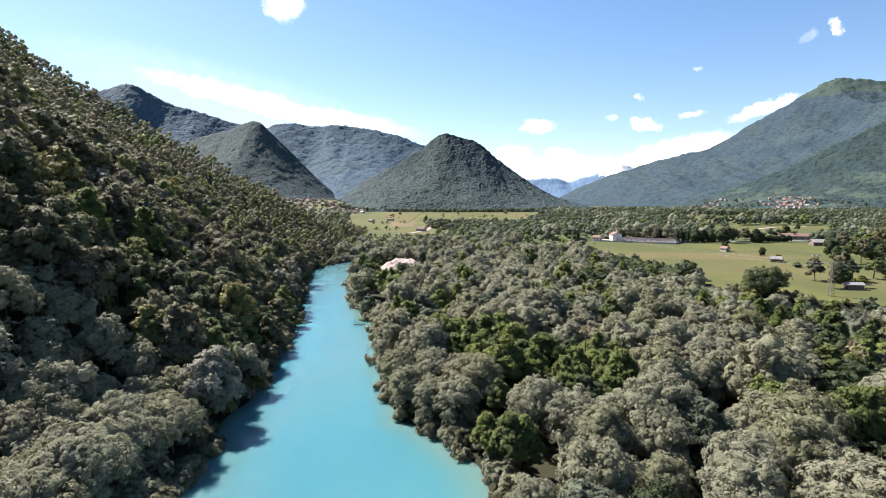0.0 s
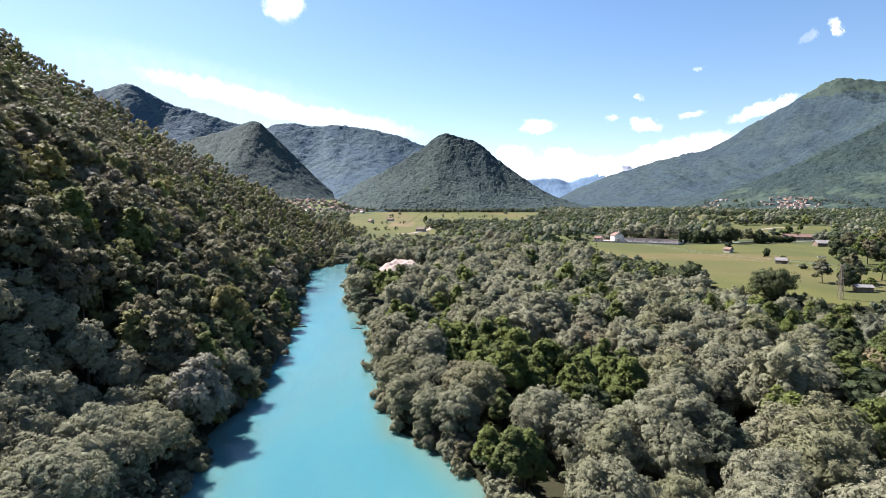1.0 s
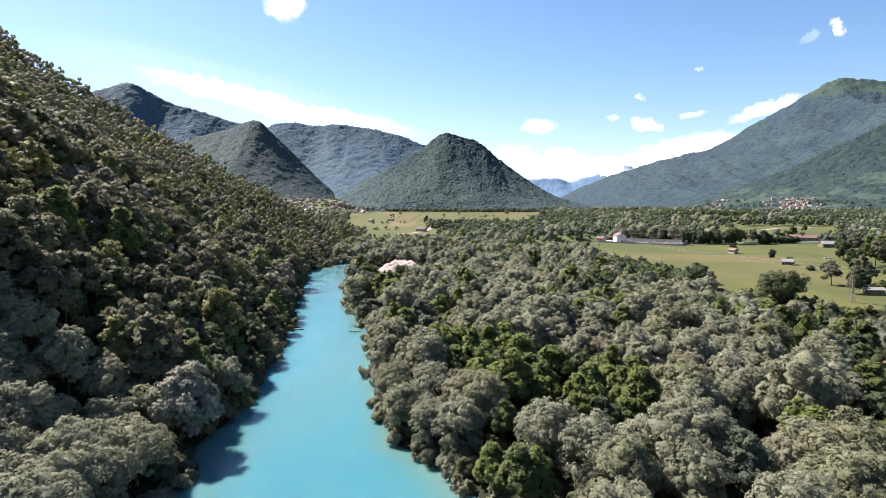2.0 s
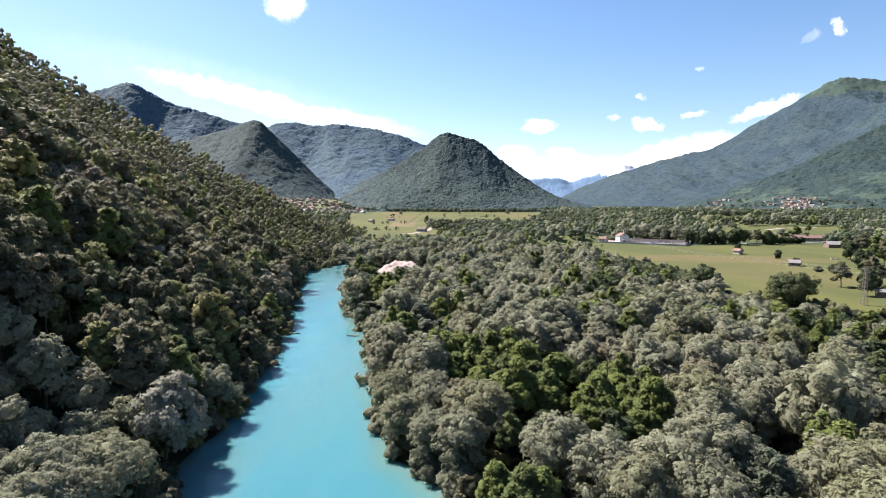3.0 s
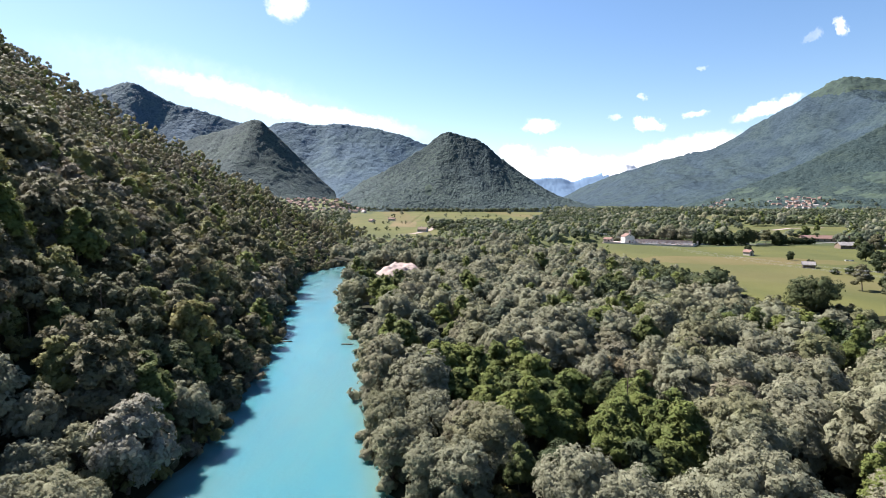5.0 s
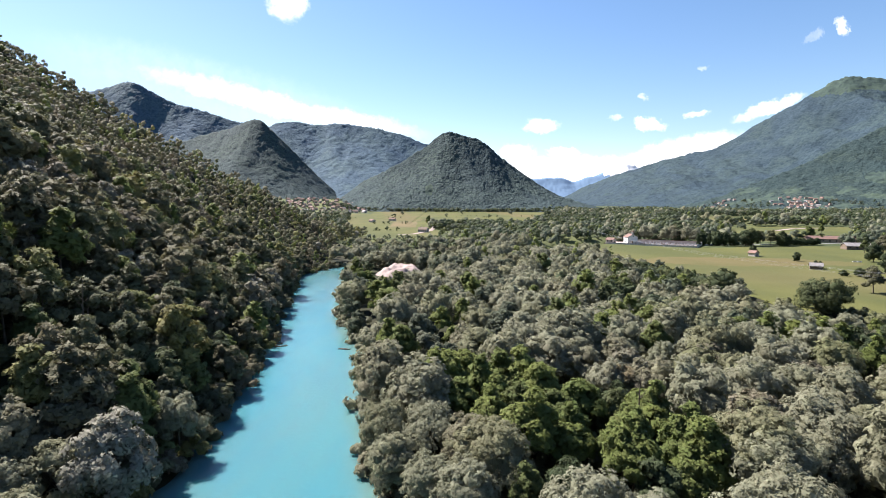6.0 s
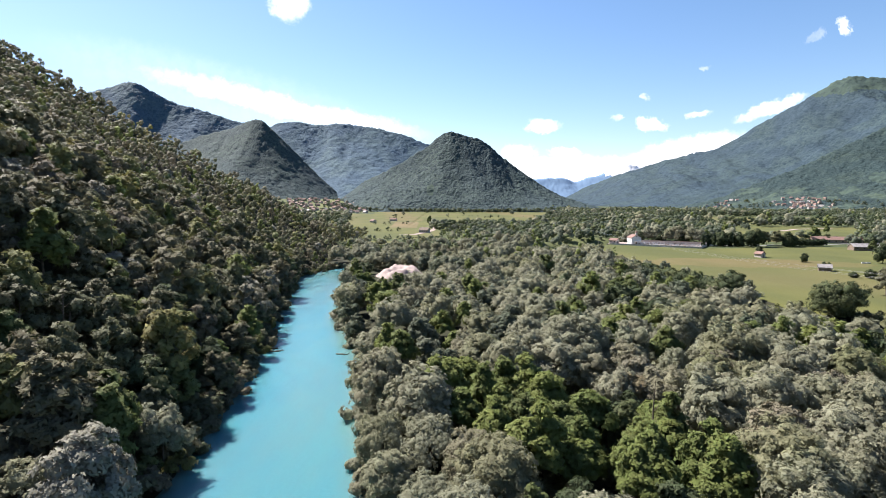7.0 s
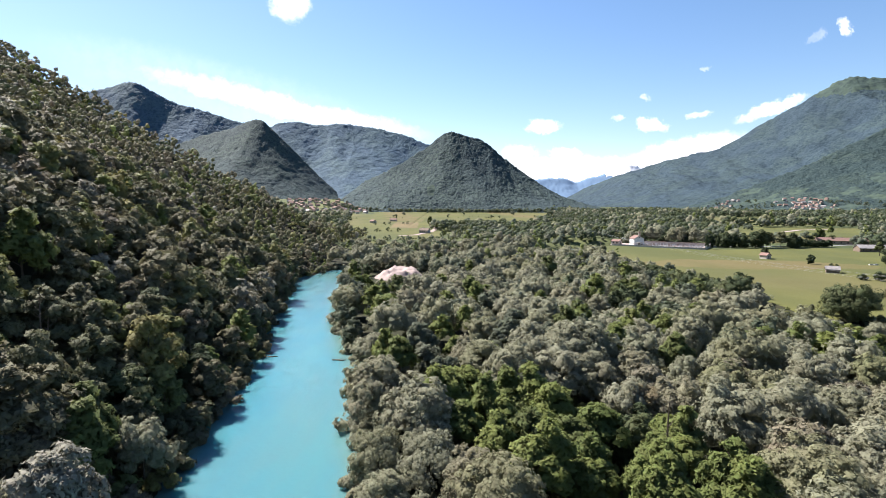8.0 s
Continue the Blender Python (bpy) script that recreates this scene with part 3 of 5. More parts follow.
def crown_arrays(radius, tall, base, lobes, sprays, size, core=0.86, lobe_size=0.40, upright=0.0, droop=0.0, clumps=0, clump=0.7, scruffy=0.4, low=1.45, even=0.58, spread=0.72, fuzz=1.12, tiers=0.0, inner=0.35):
    """A crown of boughs: each is a rounded mass set over with small clumps of many fine leaf sprays.
    Returns corners, triangles and the way each corner's leaves face."""
    k = np.arange(lobes) + 0.5
    up = 1 - low * k / lobes
    turn = k * 2.39996 + rng.uniform(0, 6)
    flat = np.sqrt(np.maximum(0, 1 - up * up))
    out = np.stack([np.cos(turn) * flat, np.sin(turn) * flat, up], -1) + rng.normal(0, 0.16, (lobes, 3))
    out *= rng.uniform(even, 1.0, (lobes, 1))
    narrow = 1 - upright * np.clip(out[:, 2:3], 0, 1)
    centre = out * np.array([radius, radius, tall / 2]) * spread
    centre[:, :2] *= narrow
    size_l = radius * lobe_size * rng.uniform(0.72, 1.25, lobes)
    heart = np.array([0, 0, -tall * (0.22 if low < 1.9 else 0.05)])
    V, F, N = [], [], []
    count = 0

    def add(v, f, n):
        nonlocal count
        V.append(v), F.append(f + count), N.append(n)
        count += len(v)

    for c, r in zip(centre, size_l):
        v = ICO_V * (rng.uniform(0.84, 1.08, (12, 1)) if clumps else rng.uniform(0.68, 1.2, (12, 1))) * r * core
        v[:, 2] *= 0.85 - tiers * 0.3
        add(v + c, ICO_F, unit(unit(v) + 0.4 * unit(c - heart)))
    hub, span = [centre], [size_l]
    if clumps:
        m = lobes * clumps
        own = np.repeat(np.arange(lobes), clumps)
        w = unit(rng.normal(0, 0.75, (m, 3)) + 0.75 * unit(centre[own] - heart) + np.array([0, 0, 0.25]))
        at = centre[own] + w * size_l[own, None] * rng.uniform(0.72, 1.0, (m, 1)) * np.array([1, 1, 0.9 - tiers * 0.3])
        hub, span = [at], [clump * rng.uniform(0.6, 1.35, m)]
    hub, span = np.concatenate(hub), np.concatenate(span)
    pick = rng.choice(len(hub), sprays, p=span ** 2 / (span ** 2).sum())
    d = unit(rng.normal(0, 1, (sprays, 3)) + 0.85 * unit(hub[pick] - heart) + np.array([0, 0, 0.25]))
    place = hub[pick] + d * span[pick, None] * rng.uniform(inner, fuzz, (sprays, 1)) * np.array([1, 1, 0.9])
    face = unit(d + 0.6 * unit(hub[pick] - heart) + rng.normal(0, scruffy, (sprays, 3)))
    along = unit(np.cross(face, rng.normal(0, 1, (sprays, 3))) + np.array([0, 0, -droop]))
    over = unit(np.cross(face, along))
    ln = size * rng.uniform(0.6, 1.5, (sprays, 1))
    a = place + along * ln * 0.75
    b = place - along * ln * 0.45 + over * ln * rng.uniform(0.3, 0.6, (sprays, 1))
    e = place - along * ln * 0.45 - over * ln * rng.uniform(0.3, 0.6, (sprays, 1))
    flip = (np.cross(b - a, e - a) * d).sum(-1) < 0
    b[flip], e[flip] = e[flip].copy(), b[flip].copy()
    add(np.stack([a, b, e], 1).reshape(-1, 3), np.arange(sprays * 3).reshape(-1, 3), np.repeat(unit(0.8 * d + 0.6 * unit(hub[pick] - heart) + 0.3 * face), 3, 0))
    V, F = np.concatenate(V), np.concatenate(F)
    V[:, 2] += base + tall / 2
    return V, F, np.concatenate(N)


def tube(points, radii, sides=6):
    V, F = [], []
    for i, (p, r) in enumerate(zip(points, radii)):
        for s in range(sides):
            V.append((p[0] + r * math.cos(s * math.tau / sides), p[1] + r * math.sin(s * math.tau / sides), p[2]))
    for i in range(len(points) - 1):
        for s in range(sides):
            F.append((i * sides + s, i * sides + (s + 1) % sides, (i + 1) * sides + (s + 1) % sides, (i + 1) * sides + s))
    return np.array(V), np.array(F)


def trunk_mesh(tall, thick, limbs):
    """Tapered trunk with a few rising limbs."""
    bend = rng.normal(0, 0.25, 2)
    pts = [(bend[0] * f * f * 2, bend[1] * f * f * 2, -0.6 + f * tall) for f in (0, 0.2, 0.5, 0.8, 1.0)]
    parts = [tube(pts, [thick * 1.35, thick, thick * 0.8, thick * 0.5, thick * 0.2])]
    for k in range(limbs):
        a, h = k * 2.4 + rng.uniform(0, 1), tall * rng.uniform(0.4, 0.75)
        reach = tall * rng.uniform(0.22, 0.38)
        p0 = np.array((bend[0] * 0.8, bend[1] * 0.8, h))
        way3 = np.array((math.cos(a), math.sin(a), 0.75))
        parts.append(tube([p0, p0 + way3 * reach * 0.5, p0 + way3 * reach + (0, 0, 0.3)], [thick * 0.45, thick * 0.3, thick * 0.1], 5))
    n0, V, F = 0, [], []
    for v, f in parts:
        V.append(v), F.append(f + n0)
        n0 += len(v)
    me = fast_mesh("trunk", np.concatenate(V), np.concatenate(F))
    me.polygons.foreach_set("use_smooth", np.ones(len(me.polygons), bool))
    me.materials.append(BARK)
    return me


# kind: radius, crown height, crown base, boughs, spray size, clump size, other shape settings, leaves, label
KINDS = {
    "willow_tree": (5.5, 11.4, 0.8, 22, 0.29, 0.66, dict(lobe_size=0.40, droop=0.2, inner=0.7, fuzz=1.06, scruffy=0.22, even=0.80, spread=0.68, upright=0.15), WILLOW, "bushy white willow with silvery grey-green leaves in the riverside wood"),
    "ash_tree": (4.0, 11.6, 1.4, 24, 0.40, 0.55, dict(lobe_size=0.30, upright=0.55, scruffy=0.5, fuzz=1.3), GREEN, "fresh green broadleaf tree between grey willows"),
    "hillside_tree": (4.2, 12.6, 1.0, 22, 0.36, 0.62, dict(lobe_size=0.34, upright=0.4, scruffy=0.5, fuzz=1.25, tiers=0.25, low=1.7), HILL, "dark green broadleaf tree on the steep slope above the river"),
    "valley_tree": (4.4, 11.4, 0.2, 20, 0.36, 0.62, dict(lobe_size=0.37, upright=0.25, scruffy=0.4, fuzz=1.12, low=1.8), VALLEY, "grey-green broadleaf tree of the mixed valley wood"),
    "whitebeam_tree": (4.3, 11.4, 0.0, 24, 0.36, 0.55, dict(lobe_size=0.34, upright=0.4, scruffy=0.45, fuzz=1.2, low=1.8), GREY, "pale grey-leaved tree standing out from the dark slope"),
    "willow_shrub": (2.6, 4.2, -0.7, 7, 0.34, 0.5, dict(lobe_size=0.5, low=1.85), WILLOW, "low grey willow shrub leaning over the water's edge"),
    "bank_shrub": (2.6, 4.4, -0.7, 7, 0.34, 0.5, dict(lobe_size=0.5, low=1.85), HILL, "low dark green shrub on the steep river bank"),
    "dark_tree": (4.6, 11.2, -0.6, 22, 0.38, 0.58, dict(lobe_size=0.37, low=1.95, scruffy=0.5, fuzz=1.2), DARK, "dark green rounded broadleaf tree"),
    "field_tree": (8.4, 11.8, -0.4, 46, 0.42, 0.75, dict(lobe_size=0.27, low=1.95, scruffy=0.5, fuzz=1.15, spread=0.78, even=0.7), DARK, "broad dark green tree standing alone at the meadow's edge"),
    "yellow_willow_tree": (4.6, 11.8, 0.8, 20, 0.32, 0.60, dict(lobe_size=0.36, even=0.76, spread=0.72, upright=0.3), YELLOW, "willow with yellowing ochre-green leaves among grey ones"),
}
# level: share of boughs, clumps on each, size of clumps, count of sprays, size of sprays, how solid the boughs are
LODS = {0: (1.0, 18, 1.0, 6600, 1.23, 0.72), 1: (0.9, 14, 1.0, 2500, 1.9, 0.76), 2: (0.65, 6, 1.15, 400, 3.0, 0.90), 3: (0.28, 0, 1.0, 18, 2.8, 1.04)}
PROTO = {}
for kind, (radius, tall, base, lobes, size, clump, shape, leaves, label) in KINDS.items():
    for lod, (share, clumps, swell, sprays, grow, core) in LODS.items():
        for v in range(4 if lod < 2 else 5):
            some = 0.3 if radius < 3 else 1.0
            V, F, N = crown_arrays(radius * rng.uniform(0.9, 1.1), tall * rng.uniform(0.92, 1.08), base, max(5, round(lobes * share)), round(sprays * some), size * grow, clumps=round(clumps * (0.6 if radius < 3 else 1)), clump=clump * swell, core=core, **shape)
            if lod > 2:
                foot, top = V[:, 2].min(), V[:, 2].max() * 0.92
                V[:, 2] = 0.9 + (V[:, 2] - foot) * (top - 0.9) / (top / 0.92 - foot)
            PROTO[kind, lod, v] = (V, F, N)
TREE_MESH = {}
for kind, spec in KINDS.items():
    for lod in (0, 1, 2):
        for v in range(4):
            me = fast_mesh("crown", *PROTO[kind, lod, v][:2], soft=True, bent=PROTO[kind, lod, v][2])
            me.materials.append(spec[7])
            TREE_MESH[kind, lod, v] = me
    for v in range(4):
        TREE_MESH[kind, "trunk", v] = trunk_mesh(spec[2] + spec[1] * 0.75, 0.20 + 0.02 * v, 5)


def plant(kind, lod, x, y, size=1.0, wide=1.0, label="", z=None):
    v = int(rng.integers(4))
    root = new(kind)
    root.empty_display_size = 0.5
    z = float(height(np.array(x), np.array(y))) if z is None else z
    root.matrix_world = pose(x, y, z - 0.15, rng.normal(0, 2.5), rng.normal(0, 2.5), rng.uniform(0, 360)) @ Matrix.Diagonal((size * wide, size * wide, size, 1))
    tagged(root, label or KINDS[kind][8], "shrub" if "shrub" in kind else "tree", kind.replace("_", " ") + "s of the valley")
    for name, key in (("trunk", "trunk"), ("crown", lod)):
        p = new(name, TREE_MESH[kind, key, v])
        p.parent = root
    return root


def wood(name, label, places, mats_kinds):
    """Many far trees of one stand as one mesh: places are (kind, lod, x, y, size) and, on a mountain's flank, the height."""
    for kind in mats_kinds:
        V, F, T, N, n0 = [], [], [], [], 0
        mine = [p for p in places if p[0] == kind]
        if not mine:
            continue
        lie = height(np.array([p[2] for p in mine]), np.array([p[3] for p in mine]))
        for (k, lod, x, y, s, *on), z in zip(mine, lie):
            z = on[0] if on else z
            v, f, w3 = PROTO[kind, lod, int(rng.integers(4))]
            a = rng.uniform(0, math.tau)
            c, sn = math.cos(a), math.sin(a)
            w = s * rng.uniform(0.9, 1.15)
            q = np.stack([(v[:, 0] * c - v[:, 1] * sn) * w + x, (v[:, 0] * sn + v[:, 1] * c) * w + y, v[:, 2] * s + z - 0.3], -1)
            N.append(np.stack([w3[:, 0] * c - w3[:, 1] * sn, w3[:, 0] * sn + w3[:, 1] * c, w3[:, 2]], -1))
            V.append(q), F.append(f + n0), T.append(np.full(len(q), rng.uniform()))
            n0 += len(q)
        if V:
            me = fast_mesh(name, np.concatenate(V), np.concatenate(F), np.concatenate(T), soft=True, bent=np.concatenate(N))
            me.materials.append(KINDS[kind][7])
            tagged(new(name, me), label[kind], "trees", kind="stuff")


def scatter(x0, x1, y0, y1, gap):
    """Jittered places on a hexagonal net."""
    out = []
    for j, y in enumerate(np.arange(y0, y1, gap * 0.87)):
        for x in np.arange(x0 + (j % 2) * gap / 2, x1, gap):
            out.append((x + rng.uniform(-0.36, 0.36) * gap, y + rng.uniform(-0.36, 0.36) * gap))
    return np.array(out)


# stands of fresh green among the willows: middle and half widths
GREEN_SPOTS = [(3, 140, 9, 9), (14, 128, 13, 13), (27, 117, 13, 11), (29, 102, 9, 9), (66, 84, 7, 9), (56, 97, 7, 5), (78, 100, 8, 8), (-20, 212, 7, 26), (-12, 176, 5, 10), (-3, 160, 4, 5), (52, 92, 4, 4),
               (96, 122, 12, 10), (100, 176, 26, 12), (84, 260, 22, 16), (8, 80, 5, 5), (-30, 300, 12, 16)]
DARK_SPOTS = [(74, 78, 18, 26), (90, 112, 16, 18), (17, 111, 7, 5), (31, 127, 5, 5), (47, 112, 4, 5), (105, 150, 16, 14), (15, 102, 6, 5), (96, 300, 12, 40)]
GRAVEL_AT = (-27, 348)


def spot(spots, x, y):
    return max((1 - math.hypot((x - a) / w, (y - b) / h) for a, b, w, h in spots), default=-1)


def seen(x, y):
    """Within the wedge that the walk looks into, with a margin."""
    return abs(x) < 0.86 * y + 14


far_places = []
wanted = []


def wild(x0, x1, y0, y1, gap):
    """Scattered places with their distance to the water and whether they lie in a meadow."""
    p = scatter(x0, x1, y0, y1, gap)
    return zip(p[:, 0], p[:, 1], river_offset(p[:, 0], p[:, 1]), in_meadow(p[:, 0], p[:, 1]))


# the riverside wood on the flat
for x, y, d, open_field in wild(-76, 320, -60, 500, 9.9):
    if d < (3.6 if x < -30 and y < 112 else 0.6) or x < hill_foot(y) + 2 and y < 430 or open_field:
        continue
    if x > 112 and 440 < y or x > 200 and y > 230:
        continue
    if math.hypot((x - GRAVEL_AT[0]) / 15.5, (y - GRAVEL_AT[1] + 2) / 22) < 1:
        continue
    if not seen(x, y) or y < 40:
        continue
    g, k = spot(GREEN_SPOTS, x, y), spot(DARK_SPOTS, x, y)
    if abs(x - GRAVEL_AT[0]) < 18 and 312 < y < 345 or math.hypot(x - 129, y - 219) < 11 or math.hypot(x - 122, y - 204) < 8:
        wanted.append(("willow_shrub", x, y, rng.uniform(0.7, 1.0)))
        continue
    low = 0.30 if abs(x + 25) < (19 if y > 325 else 20) and 270 < y < 346 else 0.64 if 100 < x and y > 150 else 1.0
    r = rng.uniform()
    mixed = 0.86 if y < 165 else 0.66 - 0.9 * float(fbm(np.array(x / 45), np.array(y / 45), 91, 2))
    kind = "willow_tree" if r < mixed else "valley_tree" if r < mixed + (1 - mixed) * 0.5 else "ash_tree" if r < 0.95 else "dark_tree"
    if x < 6 and 112 < y < 270 and d < 26 and rng.uniform() < 0.34:
        kind = "ash_tree" if r < 0.6 else "valley_tree"
    if k > 0 and rng.uniform() < 0.75:
        kind = "dark_tree" if r < 0.6 else "valley_tree"
    if max(g, spot(DARK_SPOTS[2:7], x, y)) > -0.12 and y < 148 and x > -3 and d > 4 and rng.uniform() < 0.85:
        continue
    if g > 0 and rng.uniform() < (0.35 if k > 0 else 0.8):
        kind = "ash_tree"
    edge = 0.72 if d < 3.5 else 0.6 if y > 425 and -0.22 * y < x < 0.03 * y else 1.0
    wanted.append((kind, x, y, low * edge * (rng.uniform(0.72, 1.08) + 0.2 * (rng.uniform() < 0.3))))

# fresh green stand in the middle of the flat, with darker trees in it
for x, y, d, open_field in wild(-6, 108, 70, 150, 6.0):
    if d > 3 and (spot(GREEN_SPOTS, x, y) > 0.08 or spot(DARK_SPOTS[2:7], x, y) > 0.1):
        dark_share = 0.5 if spot(DARK_SPOTS, x, y) > 0 else 0.10
        wanted.append(("dark_tree" if rng.uniform() < dark_share else "ash_tree", x, y, rng.uniform(0.65, 1.1)))

# low willows leaning over the water's edge
for x, y, d, open_field in wild(-90, 60, 40, 400, 3.4):
    if -1.2 < d < (4.5 if x > hill_foot(y) + 14 else 4.0) and seen(x, y) and rng.uniform() < 0.85:
        wanted.append(("willow_shrub" if x > hill_foot(y) + 14 else "bank_shrub", x, y, rng.uniform(0.6, 1.15)))

# the wooded slope
for x, y, d, open_field in wild(-560, -40, -60, 620, 7.2):
    up = hill_foot(y) - x
    if up < -2 and y < 430 or d < 1.0 or not seen(x, y) or y < 40:
        continue
    if y > 430 and up < 5 or y > 478 and x < -180:
        continue
    r = rng.uniform()
    kind = "hillside_tree" if r < 0.80 else "dark_tree" if r < 0.87 else "whitebeam_tree" if r < 0.92 else "ash_tree"
    if up < 9 and y < 106:
        kind = "willow_tree" if r < 0.9 else "whitebeam_tree"
    if x < -420 and rng.uniform() < 0.5:
        continue
    wanted.append((kind, x, y, rng.uniform(0.70, 1.12) + 0.28 * (rng.uniform() < 0.22)))

# a pale crown at the foot of the slope, and its neighbour
wanted += [("whitebeam_tree", -45.5, 103.5, 1.38), ("whitebeam_tree", -55, 112, 1.1), ("willow_tree", -52, 92, 1.1), ("willow_tree", -47, 95, 0.85)]
# yellowing willows, and a few on the slope
wanted += [("yellow_willow_tree", x, y, size) for x, y, size in ((36.5, 141, 1.05), (33.5, 136, 0.9), (47.5, 113.5, 1.1), (50.5, 116, 0.9), (66, 134, 1.0), (70, 137, 0.85), (-63, 91, 0.75), (-66, 96, 0.8), (92, 118, 0.9), (30, 168, 0.9), (58, 152, 0.85))]

wanted = [w for w in wanted if w[0] in ("whitebeam_tree", "yellow_willow_tree") or min(math.hypot(w[1] - x, w[2] - y) for x, y in ((-45.5, 103.5), (36.5, 141), (47.5, 113.5), (66, 134))) > 4.5]

# the grey willows on the inside of the bend, at the foot of the slope
wanted = [w for w in wanted if w[0] in ("whitebeam_tree", "yellow_willow_tree", "bank_shrub", "willow_shrub") or not (-82 < w[1] < -44 and 60 < w[2] < 107)]
for x, y, d, open_field in wild(-80, -42, 60, 107, 6.8):
    if d > 3.5:
        wanted.append(("willow_tree", x, y, rng.uniform(0.7, 1.0)))

# the dark row along the terrace edge
for f in np.linspace(0, 1, 19):
    wanted.append(("dark_tree", 106 + 9 * f + rng.uniform(-2.5, 2.5), 334 - 76 * f + rng.uniform(-2, 2), rng.uniform(0.8, 1.05)))

# undergrowth between the trunks
for x, y, d, open_field in wild(-110, 150, 48, 236, 6.4):
    if d > 2 and seen(x, y) and not open_field and (y < 180 or x > 96):
        wanted.append(("willow_shrub" if x > hill_foot(y) + 10 and rng.uniform() < 0.2 else "bank_shrub", x, y, rng.uniform(0.6, 1.1)))

# nearest first: those the walk passes nearest stand singly, the rest join the stands
count = {k: 0 for k in KINDS}
wanted.sort(key=lambda w: math.hypot(w[1], w[2] - 40) + (0 if seen(w[1], w[2]) and w[2] > 45 else 400))
heights = height(np.array([w[1] for w in wanted]), np.array([w[2] for w in wanted]))
for (kind, x, y, size), z in zip(wanted, heights):
    away = math.hypot(x, y - 40)
    shown = seen(x, y) and y > 45
    lod = (1 if away < 95 else 2) if "shrub" in kind and shown else 0 if away < 84 and shown else 1 if away < 150 and shown else 2 if away < (500 if kind == "willow_tree" else 335) and shown else 3
    if (lod < 2 or lod == 2 and "shrub" in kind and away < 135) and count[kind] < 300:
        plant(kind, lod, x, y, size, rng.uniform(0.9, 1.12), z=z)
        count[kind] += 1
    else:
        far_places.append((kind, lod, x, y, size))

# up the valley: woods, hedges and single trees between the fields
for x, y, d, open_field in wild(-420, 1300, 470, 1750, 12.0):
    if open_field and rng.uniform() > 0.005:
        continue
    if d < 4 or x < -150 - 0.10 * (y - 470) and y < 700 or not seen(x, y):
        continue
    if 108 < x < 345 and y < 540 or x < -0.13 * y and y > 1250:
        continue
    r = rng.uniform()
    stand = 0.5 + float(fbm(np.array(x / 110), np.array(y / 110), 63, 3)) * 1.6
    kind = "willow_tree" if r < stand * (0.20 if y < 640 else 0.10) else "dark_tree" if r < (0.52 if y < 640 else 0.66) else "ash_tree" if r < (0.56 if y < 640 else 0.68) else "valley_tree"
    if y > 850 and rng.uniform() < 0.4:
        continue
    low = 0.5 if y < 720 and -0.22 * y < x < 0.03 * y else 1.0
    far_places.append((kind, 3, x, y, low * rng.uniform(0.85, 1.4) * (0.55 + 1.1 * stand if y > 850 else 1.0)))

# the tall dark belt beyond the farm
for k in range(70):
    f = rng.uniform()
    far_places.append(("dark_tree" if k % 4 else "valley_tree", 3, -18 + 128 * f, 752 + 26 * f + rng.uniform(-14, 14), rng.uniform(1.0, 1.7) * (1.15 - 0.35 * f)))

for k in range(150):
    y = rng.uniform(1480, 1930)
    far_places.append(("dark_tree" if k % 3 else "valley_tree", 3, y * rng.uniform(-0.29, -0.14), y, rng.uniform(0.5, 0.95)))
for (ax, ay), (bx, by), n in (((-190, 1180), (120, 1240), 8), ((-120, 905), (-40, 930), 6), ((-110, 720), (-45, 712), 10), ((30, 1330), (230, 1290), 8)):
    for k in range(n):
        f = rng.uniform()
        far_places.append(("dark_tree", 3, ax + (bx - ax) * f, ay + (by - ay) * f, rng.uniform(0.3, 0.75)))

for k in range(480):
    f = rng.uniform(-1, 0.72)
    x = 60 + 430 * f
    y = 1625 + 60 * abs(f) + 50 * float(fbm(np.array(x / 90), np.array(0.0), 55, 2)) + rng.uniform(-16, 40)
    far_places.append(("dark_tree" if k % 3 else "valley_tree", 3, x, y, rng.uniform(0.7, 1.5)))

# the woods climb the lower slopes
for k in range(1100):
    y = rng.uniform(1560, 2250)
    x = y * rng.uniform(0.30, 0.86)
    z = max(slope_height("backdrop_mountain_east", x, y), slope_height("backdrop_foothill_east", x, y), float(height(np.array(x), np.array(y))))
    if z < 48 and float(fbm(np.array(x / 120), np.array(y / 120), 66, 3)) < 0.09 and abs(x / y - 0.622) > 0.03:
        far_places.append(("dark_tree" if k % 3 else "valley_tree", 3, x, y, rng.uniform(0.8, 1.5), z - 1.5))

names = {"field_tree": "broad dark trees far off", "valley_tree": "mixed grey-green woods of the valley floor", "willow_tree": "stand of grey-green willows in the distance", "ash_tree": "scattered fresh green trees of the valley woods", "hillside_tree": "dense dark green woods over the slope",
         "whitebeam_tree": "pale grey trees scattered over the slope", "yellow_willow_tree": "yellowing willows among the grey ones", "willow_shrub": "grey willow scrub along the far banks", "bank_shrub": "dark scrub along the far banks", "dark_tree": "dark green trees of woods and hedges"}
wood("woods", names, far_places, KINDS)

